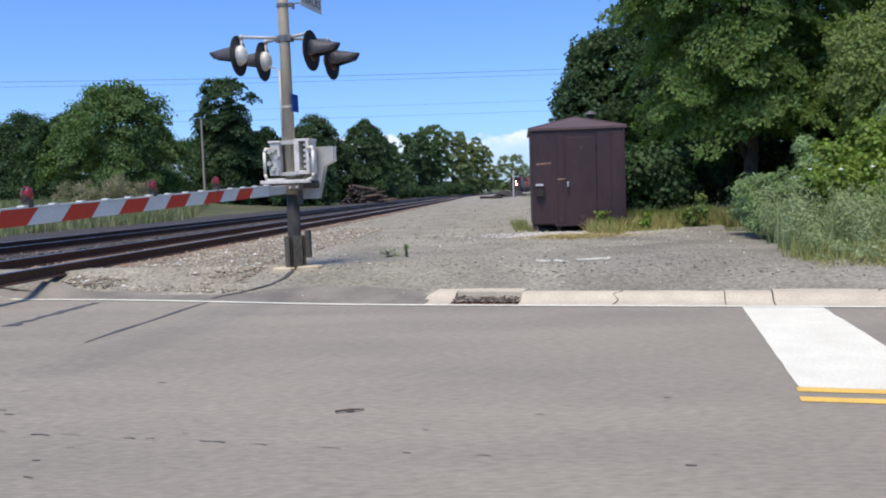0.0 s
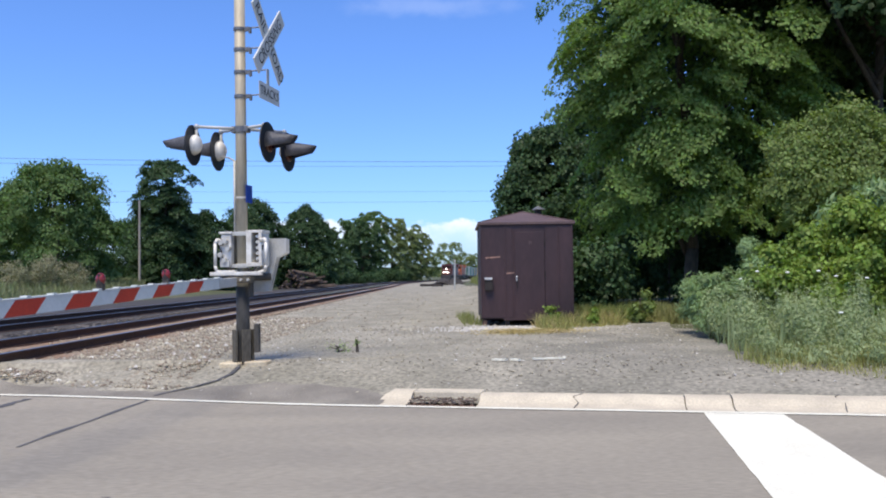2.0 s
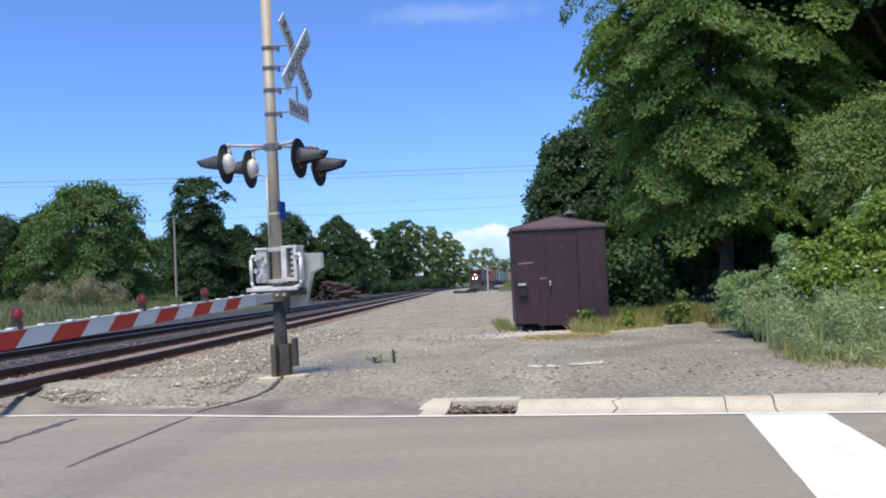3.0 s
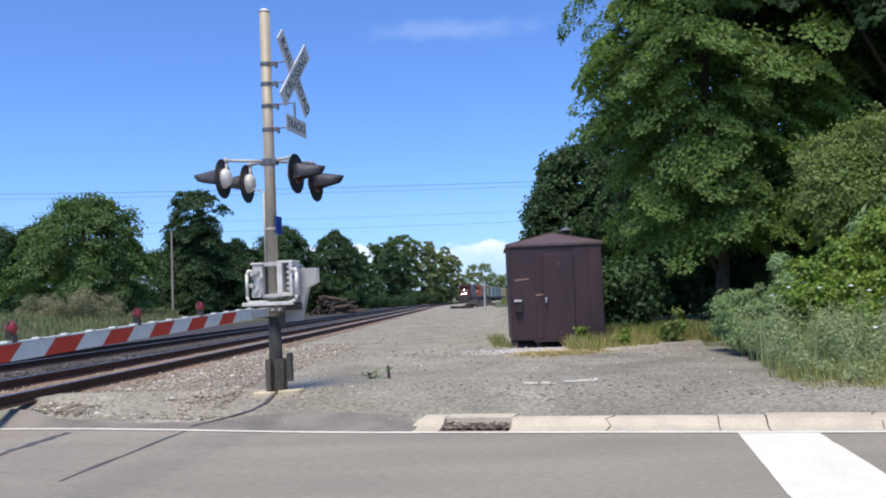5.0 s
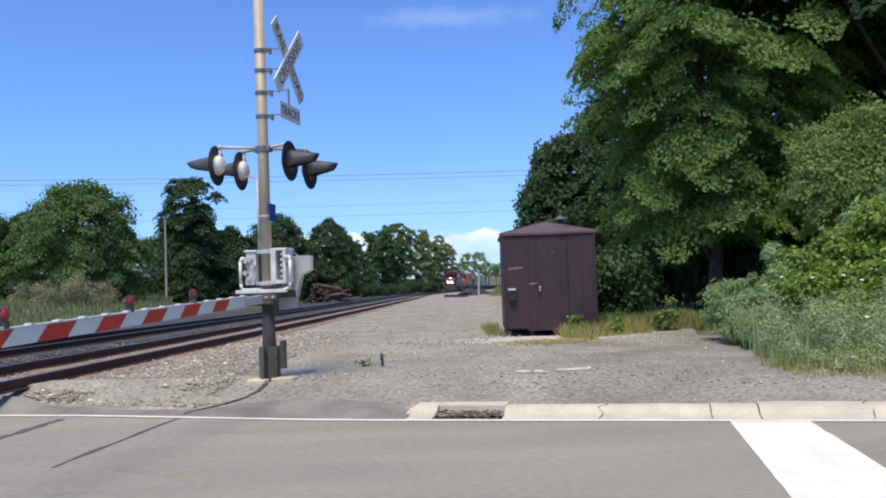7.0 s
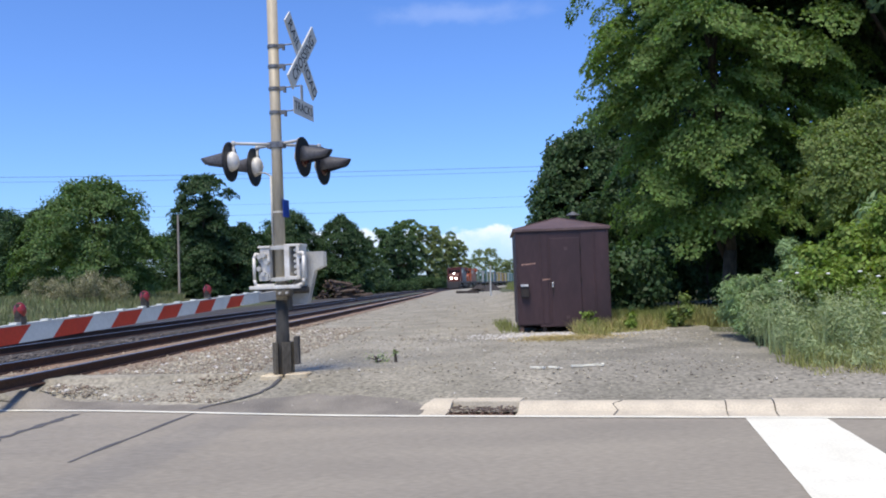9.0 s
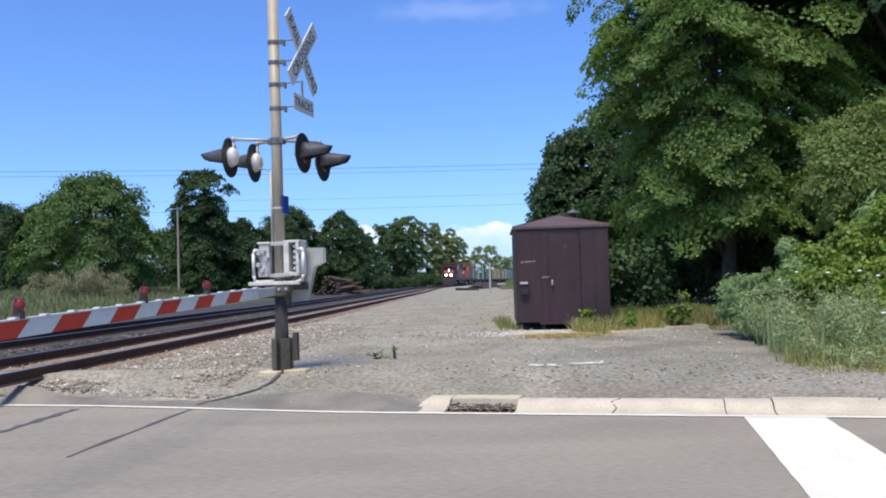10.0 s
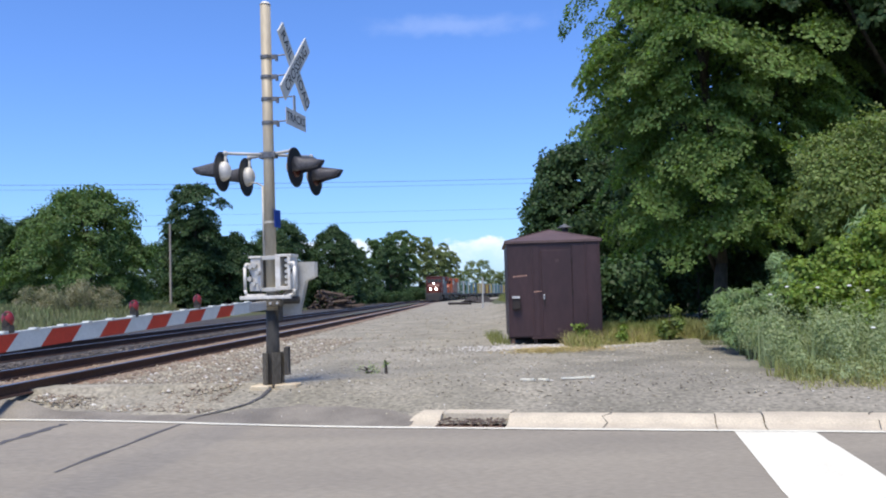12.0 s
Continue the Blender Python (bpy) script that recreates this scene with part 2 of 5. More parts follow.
BARK = material("bark", (0.085, 0.068, 0.052), 0.95, second=(0.05, 0.042, 0.034), scale=4, amount=0.9, fine=18, fine_amount=0.3, bump=0.9, bump_scale=18, stretch=(1, 1, 0.3))
POLE_WOOD = material("grey_pole_wood", (0.34, 0.31, 0.27), 0.9, second=(0.24, 0.21, 0.18), scale=3, stretch=(1, 1, 0.2))
WIRE = material("wire", (0.05, 0.055, 0.065), 0.6, bump=0)
LEAF_MAPLE = material("leaf_mid_green", (0.205, 0.295, 0.086), 0.5, second=(0.125, 0.200, 0.064), scale=0.5, amount=0.9, fine=3, fine_amount=0.2, bump=0, random_tint=0.30, island=True, translucent=0.45)
LEAF_MID = material("leaf_field_green", (0.125, 0.195, 0.066), 0.55, second=(0.080, 0.140, 0.046), scale=0.5, amount=0.9, fine=3, fine_amount=0.2, bump=0, random_tint=0.30, island=True, translucent=0.33)
# Carries the thicket's shade in its colour; plain dark foliage elsewhere.
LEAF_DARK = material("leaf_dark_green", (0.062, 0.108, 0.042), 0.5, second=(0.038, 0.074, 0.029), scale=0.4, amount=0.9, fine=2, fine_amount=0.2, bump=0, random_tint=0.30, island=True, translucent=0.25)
LEAF_LIGHT = material("leaf_light_green", (0.21, 0.27, 0.088), 0.45, second=(0.15, 0.21, 0.064), scale=0.5, amount=0.9, fine=3, fine_amount=0.2, bump=0, random_tint=0.28, island=True, translucent=0.38)
LEAF_VINE = material("leaf_yellow_green", (0.215, 0.295, 0.062), 0.45, second=(0.13, 0.205, 0.042), scale=1.2, amount=0.9, fine=4, fine_amount=0.2, bump=0, random_tint=0.30, island=True, translucent=0.35)
LEAF_BLUE = material("leaf_blue_green", (0.25, 0.345, 0.165), 0.55, second=(0.19, 0.275, 0.125), scale=1, amount=0.9, fine=4, fine_amount=0.2, bump=0, random_tint=0.25, island=True, translucent=0.3)
LEAF_WEED = material("weed_grey_green", (0.36, 0.415, 0.23), 0.75, second=(0.27, 0.335, 0.17), scale=1.2, amount=0.9, fine=5, fine_amount=0.15, bump=0, random_tint=0.16, island=True, translucent=0.3)
GRASS_GREEN = material("grass_green", (0.20, 0.24, 0.075), 0.7, second=(0.29, 0.28, 0.12), scale=0.8, amount=0.9, fine=4, fine_amount=0.2, bump=0, random_tint=0.35, island=True, translucent=0.3)
GRASS_DRY = material("grass_dry", (0.52, 0.40, 0.21), 0.8, second=(0.38, 0.33, 0.16), scale=1.2, amount=0.9, fine=4, fine_amount=0.2, bump=0, random_tint=0.3, island=True, translucent=0.2)
FIELD_GRASS = material("field_grass", (0.19, 0.225, 0.105), 0.7, second=(0.27, 0.26, 0.15), scale=0.4, amount=0.9, fine=4, fine_amount=0.2, bump=0, random_tint=0.35, island=True, translucent=0.3)
BUSH_TAN = material("tan_bush", (0.30, 0.28, 0.185), 0.8, second=(0.19, 0.20, 0.115), scale=0.9, amount=0.9, fine=4, fine_amount=0.2, bump=0, random_tint=0.35, island=True, translucent=0.2)
GRASS_STRAW = material("grass_yellow_green", (0.36, 0.34, 0.13), 0.75, second=(0.22, 0.25, 0.085), scale=0.9, amount=0.95, fine=4, fine_amount=0.2, bump=0, random_tint=0.35, island=True, translucent=0.25)
# Distance haze is mixed into this leaf colour, so it is paler and greyer.
LEAF_HAZED = material("leaf_green_hazed", (0.25, 0.295, 0.125), 0.6, second=(0.165, 0.215, 0.09), scale=0.25, amount=0.95, fine=2, fine_amount=0.2, bump=0, random_tint=0.3, island=True, translucent=0.33)
FOOTING = material("split_pale_footing", (0.62, 0.53, 0.37), 0.9, second=(0.48, 0.37, 0.23), scale=9, amount=0.8, fine=60, fine_amount=0.15, stretch=(0.4, 1, 1))
PETAL = material("white_petals", (0.8, 0.8, 0.74), 0.8, bump=0, fine_amount=0.05, amount=0.1)
LOCO_RED = material("locomotive_red", (0.10, 0.024, 0.020), 0.5, second=(0.065, 0.020, 0.018), scale=1.2, amount=0.7, fine=9, fine_amount=0.12, bump=0)
LOCO_ORANGE = material("locomotive_orange", (0.34, 0.085, 0.035), 0.5, second=(0.26, 0.07, 0.03), scale=1.2, amount=0.7, fine=9, fine_amount=0.12, bump=0)
LOCO_BLACK = material("locomotive_black", (0.035, 0.034, 0.034), 0.6, second=(0.06, 0.055, 0.05), scale=1, fine=9, bump=0)
LOCO_GREY = material("locomotive_grey", (0.16, 0.16, 0.165), 0.6, second=(0.10, 0.10, 0.10), scale=1, fine=9, bump=0)
DARK_GLASS = material("cab_glass", (0.015, 0.018, 0.02), 0.08, bump=0, spec=0.7, fine_amount=0.0)
CAR_COLOURS = {
    "green": material("car_green", (0.06, 0.11, 0.065), 0.6, second=(0.045, 0.085, 0.05), scale=1, fine=8, bump=0),
    "white": material("car_white", (0.30, 0.32, 0.31), 0.6, second=(0.22, 0.23, 0.23), scale=1, fine=8, bump=0),
    "blue": material("car_blue", (0.07, 0.12, 0.20), 0.6, second=(0.05, 0.09, 0.15), scale=1, fine=8, bump=0),
    "teal": material("car_teal", (0.075, 0.17, 0.17), 0.6, second=(0.05, 0.12, 0.12), scale=1, fine=8, bump=0),
    "yellow": material("car_yellow", (0.34, 0.27, 0.08), 0.6, second=(0.25, 0.2, 0.06), scale=1, fine=8, bump=0),
    "brown": material("car_brown", (0.12, 0.06, 0.045), 0.7, second=(0.08, 0.045, 0.035), scale=1, fine=8, bump=0),
}
LAMP_GLOW = glowing("headlight_glow", (1.0, 0.96, 0.86), 16.0)


# ---- builders ----
def mesh_of(bm, name, mat, smooth=False):
    me = bpy.data.meshes.new(name)
    bm.to_mesh(me)
    bm.free()
    me.materials.append(mat)
    if smooth:
        for f in me.polygons:
            f.use_smooth = True
    return me


def part(name, bm, mat=None, parent=None, label="", smooth=False):
    """Links a bmesh (or a mesh) as one object under a thing or a part."""
    me = mesh_of(bm, name, mat, smooth) if isinstance(bm, bmesh.types.BMesh) else bm
    ob = new(name, me)
    ob.parent = parent
    if label:
        ob["label"] = label
    return ob


def thing(name, m, label, category, group="", kind=""):
    ob = new(name)
    ob.matrix_basis = m
    return tagged(ob, label, category, group, kind)


def raw(name, verts, faces, mat, smooth=False):
    me = bpy.data.meshes.new(name)
    me.from_pydata(verts, [], faces)
    me.materials.append(mat)
    if smooth:
        me.polygons.foreach_set("use_smooth", [True] * len(me.polygons))
    me.update()
    return me


def B():
    return bmesh.new()


def box(bm, c, s, m=None, bevel=0.0):
    made = bmesh.ops.create_cube(bm, size=1.0, matrix=(m or Matrix()) @ Matrix.Translation(c) @ Matrix.Diagonal((*s, 1)))
    if bevel:
        edges = list({e for v in made["verts"] for e in v.link_edges})
        bmesh.ops.bevel(bm, geom=edges, offset=bevel, segments=2, affect="EDGES", profile=0.6)
    return bm


def rod(bm, a, b, r, r2=None, seg=10):
    a, b = Vector(a), Vector(b)
    d = b - a
    m = Matrix.Translation((a + b) / 2) @ d.to_track_quat("Z", "Y").to_matrix().to_4x4()
    bmesh.ops.create_cone(bm, cap_ends=True, segments=seg, radius1=r, radius2=r if r2 is None else r2, depth=d.length, matrix=m)
    return bm


def ball(bm, c, r, m=None, scale=(1, 1, 1), seg=12):
    bmesh.ops.create_uvsphere(bm, u_segments=seg, v_segments=max(6, seg // 2), radius=r,
                              matrix=(m or Matrix()) @ Matrix.Translation(c) @ Matrix.Diagonal((*scale, 1)))
    return bm


def slab(bm, outline, z0, z1):
    """A flat polygon with thickness."""
    lo = [bm.verts.new((x, y, z0)) for x, y in outline]
    hi = [bm.verts.new((x, y, z1)) for x, y in outline]
    n = len(outline)
    bm.faces.new(hi)
    bm.faces.new(lo[::-1])
    for i in range(n):
        bm.faces.new((lo[i], lo[(i + 1) % n], hi[(i + 1) % n], hi[i]))
    return bm


def smooth_step(x, a, b):
    t = min(1.0, max(0.0, (x - a) / (b - a)))
    return t * t * (3 - 2 * t)


# ---- the plan ----
# road frame: s along the far edge line, w away from the camera across it
ROAD_O, ROAD_TURN = Vector((0.0, 9.30, 0.0)), -13.6
ROAD_R = Vector((math.cos(radians(ROAD_TURN)), math.sin(radians(ROAD_TURN)), 0))
ROAD_N = Vector((-ROAD_R.y, ROAD_R.x, 0))


def road_xy(s, w):
    p = ROAD_O + ROAD_R * s + ROAD_N * w
    return p.x, p.y


def road_sw(x, y):
    d = Vector((x, y, 0)) - ROAD_O
    return d.dot(ROAD_R), d.dot(ROAD_N)


def road_z(s):
    """The road climbs to the level of the rails."""
    return 0.05 * smooth_step(-s, 0.8, 5.0) + 0.33 * smooth_step(-s, 6.1, 7.8)


def track_x(y):
    """Centre of the near track at the distance y; it bends to the right far off."""
    n = min(y, 255.0)
    bend = -0.8 * math.sin(math.pi * (n - 100) / 80) if 100 < n < 180 else 0.028 * max(0.0, n - 180)
    return -7.067 + 0.05136 * n - 3.006e-4 * n * n + 1.352e-6 * n ** 3 + 0.15 * (y - n) + bend


def track_z(y):
    """Top of the rails."""
    return 0.44


def ground_z(x, y):
    s, w = road_sw(x, y)
    rise = 0.06 * smooth_step(w, 0.15, 0.7) + 0.22 * smooth_step(w, 0.5, 1.9)
    z = rise
    if w > 0.4:
        z += 0.022 * noise.noise((x * 0.55, y * 0.55, 3.1)) * smooth_step(w, 0.4, 2)
    if w < -12:
        z = -0.02
    # a low heap of gravel beyond the shed and a bank behind the far track
    z += 0.55 * math.exp(-((x - 3.3) / 1.3) ** 2 - ((y - 50) / 12) ** 2)
    off = track_x(y) - 8.5 - x
    if off > 0 and y > 5:
        z += 0.9 * smooth_step(off, 3, 14) * smooth_step(y, 5, 30)
    z += road_z(s) * smooth_step(-w, -2.5, 0.0) * smooth_step(w, -30, -8)
    # the bed of the tracks lies just under the foot of the rails
    if y < 60:
        bed = smooth_step(4.4 - abs(x - track_x(y) + 2.05), 0.0, 1.4) * smooth_step(w, 0.05, 0.7)
        z += (0.245 - z) * bed
    return z


# ---- the ground, the road and the tracks ----
def sheet(name, xs, ys, height, mat):
    xs, ys = list(xs), list(ys)
    verts = [(x, y, height(x, y)) for y in ys for x in xs]
    w = len(xs)
    faces = [(j * w + i, j * w + i + 1, (j + 1) * w + i + 1, (j + 1) * w + i) for j in range(len(ys) - 1) for i in range(w - 1)]
    return raw(name, verts, faces, mat, True)


def spread(*stretches):
    """Steps of a grid: (from, to, step) after one another."""
    out = []
    for a, b, st in stretches:
        out += list(np.arange(a, b - 1e-6, st))
    return out + [stretches[-1][1]]


def ground_sheet():
    xs = spread((-1200, -200, 125), (-200, -50, 12), (-50, -16, 2.0), (-16, 14, 0.6), (14, 50, 3), (50, 200, 15), (200, 1200, 125))
    ys = spread((-300, -40, 40), (-40, 4, 4), (4, 26, 0.5), (26, 60, 2.0), (60, 140, 5), (140, 420, 20), (420, 1800, 120))
    ob = part("ground", sheet("ground", xs, ys, lambda x, y: ground_z(x, y) - 0.05, SOIL))
    tagged(ob, "flat soil with short summer grass beside the railway", "ground", kind="structure")


def gravel_yard():
    """Gravel from the road's edge between the track and the weeds, far along the line."""
    verts, faces = [], []
    rows = spread((7.5, 26, 0.45), (26, 60, 1.5), (60, 150, 5), (150, 440, 20))
    cols = 40
    for y in rows:
        left = track_x(y) + 1.3
        wobble = 0.35 * noise.noise((0.3, y * 0.5, 8)) + 0.15 * noise.noise((0.3, y * 1.7, 2))
        right = 14.0 if y < 12.0 else (4.6 + 0.22 * max(0, y - 12.5) if y < 17.3 else 4.1) + wobble
        if 17.3 <= y < 24:
            right = 5.2 + 0.1 * (y - 17.3) + wobble
        if y >= 24:
            right = 3.6 + 0.02 * y + wobble + max(0, track_x(y) + 2)
        if y < 12.0:
            left = -30.0
        for i in range(cols + 1):
            f = i / cols
            x = left + (right - left) * f
            s, w = road_sw(x, y)
            if w < 0.25:
                x, yy = road_xy(s, 0.25)
            else:
                yy = y
            verts.append((x, yy, ground_z(x, yy) + 0.008))
    n = cols + 1
    for j in range(len(rows) - 1):
        for i in range(cols):
            a = j * n + i
            p = [Vector(verts[k]) for k in (a, a + 1, a + n + 1, a + n)]
            if (p[1] - p[0]).cross(p[3] - p[0]).length + (p[2] - p[1]).cross(p[2] - p[3]).length > 1e-4:
                faces.append((a, a + 1, a + n + 1, a + n))
    ob = part("gravel_yard", raw("gravel_yard", verts, faces, GRAVEL, True))
    tagged(ob, "grey gravel yard between the track and the weeds", "gravel", kind="structure")


def stones(name, count, place, size, label, mat=STONE, seed=1, level=None):
    """Loose stones, each a crooked eight-faced lump."""
    rng = np.random.default_rng(seed)
    base = np.array([(1, 0, 0), (-1, 0, 0), (0, 1, 0), (0, -1, 0), (0, 0, 1), (0, 0, -1)], float)
    tri = np.array([(0, 2, 4), (2, 1, 4), (1, 3, 4), (3, 0, 4), (2, 0, 5), (1, 2, 5), (3, 1, 5), (0, 3, 5)])
    V, F = [], []
    for k in range(count):
        x, y = place(rng)
        r = size[0] + (size[1] - size[0]) * rng.random() ** 3
        v = base * (r * (0.6 + 0.7 * rng.random((6, 1)))) * np.array([1, 1, 0.65])
        a = rng.random() * 6.28
        c, s_ = math.cos(a), math.sin(a)
        v = np.stack([v[:, 0] * c - v[:, 1] * s_, v[:, 0] * s_ + v[:, 1] * c, v[:, 2]], 1)
        v += (x, y, (level(x, y) if level else ground_z(x, y) + 0.008) + r * 0.2)
        V.append(v)
        F.append(tri + 6 * k)
    ob = part(name, raw(name, np.concatenate(V).tolist(), np.concatenate(F).tolist(), mat))
    tagged(ob, label, "stones", kind="stuff")


def road():
    bm = B()
    ss = spread((-40, -9, 4), (-9, 0, 0.5), (0, 40, 4))
    for j in range(len(ss) - 1):
        quad = []
        for s, w in ((ss[j], -13.0), (ss[j + 1], -13.0), (ss[j + 1], 0.30), (ss[j], 0.30)):
            quad.append(bm.verts.new((*road_xy(s, w), road_z(s))))
        bm.faces.new(quad)
    bmesh.ops.remove_doubles(bm, verts=bm.verts, dist=0.001)
    ext = bmesh.ops.extrude_face_region(bm, geom=bm.faces[:])
    bmesh.ops.translate(bm, verts=[v for v in ext["geom"] if isinstance(v, bmesh.types.BMVert)], vec=(0, 0, -0.25))
    bmesh.ops.recalc_face_normals(bm, faces=bm.faces)
    ob = part("road", bm, ASPHALT)
    tagged(ob, "sun-bleached grey asphalt road before the crossing", "road", kind="structure")

    def strip(name, s0, s1, w0, w1, mat, label, lift=0.004, jag=0.0):
        b2 = B()
        n = max(1, int((s1 - s0) / 0.3))
        prev = None
        for i in range(n + 1):
            s = s0 + (s1 - s0) * i / n
            e = jag * noise.noise((s * 2.3, w0, 5))
            cur = [b2.verts.new((*road_xy(s, w0 + e), road_z(s) + lift)), b2.verts.new((*road_xy(s, w1 + e * 0.6), road_z(s) + lift))]
            if prev:
                b2.faces.new((prev[0], cur[0], cur[1], prev[1]))
            prev = cur
        p = part(name, b2, mat, ob, label)
        return p

    strip("edge_line", -40, 40, -0.05, 0.05, ROAD_WHITE, "thin white edge line", 0.008, jag=0.012)
    strip("centre_line", 3.03, 40, -3.66, -3.55, ROAD_YELLOW, "yellow centre line")
    strip("centre_line", 3.02, 40, -3.90, -3.79, ROAD_YELLOW, "yellow centre line")
    # the stop bar, across the far lane, with crooked edges
    b3 = B()
    n = 14
    prev = None
    for i in range(n + 1):
        w = -0.05 - 3.50 * i / n
        s0 = 2.92 + 0.125 * i / n + 0.012 * noise.noise((w * 3, 1, 1))
        s1 = 3.68 + 0.24 * i / n + 0.022 * noise.noise((w * 3, 7, 1))
        cur = [b3.verts.new((*road_xy(s0, w), 0.005)), b3.verts.new((*road_xy(s1, w), 0.005))]
        if prev:
            b3.faces.new((prev[1], prev[0], cur[0], cur[1]))
        prev = cur
    part("stop_bar", b3, ROAD_WHITE, ob, "broad white stop bar")
    # a patched crack in the lane and a broken seam along the road
    def crack(pts, width, mat=TAR, lift=0.004):
        b4 = B()
        prev = None
        for i, (s, w) in enumerate(pts):
            q = pts[min(i + 1, len(pts) - 1)]
            o = pts[max(i - 1, 0)]
            ds, dw = q[0] - o[0], q[1] - o[1]
            ln = math.hypot(ds, dw)
            a = width * (0.35 + 0.65 * abs(noise.noise((s * 5, w * 5, 2))) * 2) / 2
            ds, dw = -dw / ln * a, ds / ln * a
            cur = [b4.verts.new((*road_xy(s - ds, w - dw), road_z(s) + lift)), b4.verts.new((*road_xy(s + ds, w + dw), road_z(s) + lift))]
            if prev:
                b4.faces.new((prev[0], cur[0], cur[1], prev[1]))
            prev = cur
        part("crack", b4, mat, ob, "dark sealed crack")

    crack([(-4.66 + 0.020 * i + 0.02 * math.sin(i * 1.7), -0.25 - 0.11 * i) for i in range(17)], 0.16)
    seal = [(-3.28 + 0.030 * i + 0.008 * math.sin(i), 0.25 - 0.21 * i) for i in range(15)]
    crack(seal, 0.085)
    rng = random.Random(5)
    s = -5.5
    while s < 1.5:
        ln = rng.uniform(0.03, 0.16)
        w = -5.22 + 0.012 * s + rng.uniform(-0.02, 0.02)
        crack([(s, w), (s + ln * 0.5, w + 0.008), (s + ln, w)], rng.uniform(0.010, 0.024), TAR, 0.004)
        s += ln + rng.uniform(0.04, 0.35)
    for k in range(26):
        s, w = rng.uniform(-4, 4), rng.uniform(-6, -3.6)
        ln = rng.uniform(0.02, 0.07)
        crack([(s, w), (s + ln, w + rng.uniform(-0.01, 0.01))], rng.uniform(0.008, 0.02), TAR, 0.004)
    b6 = B()
    prev = None
    way = [(-2.40, 11.42), (-2.44, 11.1), (-2.56, 10.85), (-2.74, 10.66), (-2.92, 10.50), (-3.08, 10.36), (-3.15, 10.24)]
    for i, (x, y) in enumerate(way):
        q, o = way[min(i + 1, 6)], way[max(i - 1, 0)]
        d = Vector((q[0] - o[0], q[1] - o[1], 0)).normalized() * 0.028
        cur = [b6.verts.new((x + d.y * k, y - d.x * k, max(ground_z(x, y), 0) + 0.024)) for k in (1, -1)]
        if prev:
            b6.faces.new((prev[1], prev[0], cur[0], cur[1]))
        prev = cur
    part("crack", b6, TAR, ob, "dark sealed line running to the mast")
    # worn asphalt lip between the edge line and the gravel
    b5 = B()
    prev = None
    for i in range(61):
        s = -14 + i * 0.225
        out = 0.42 + 0.22 * noise.noise((s * 0.9, 0, 4)) + 0.10 * noise.noise((s * 3.1, 0, 9)) + 0.5 * smooth_step(s, -3.2, -2.0) * smooth_step(-s, 0.3, 1.2)
        a, b = road_xy(s, 0.06), road_xy(s, out)
        cur = [b5.verts.new((*a, road_z(s) + 0.006)), b5.verts.new((*b, max(ground_z(*b) + 0.014, road_z(s) + 0.006)))]
        if prev:
            b5.faces.new((prev[0], cur[0], cur[1], prev[1]))
        prev = cur
    part("worn_edge", b5, ASPHALT_EDGE, ob, "crumbling asphalt edge")


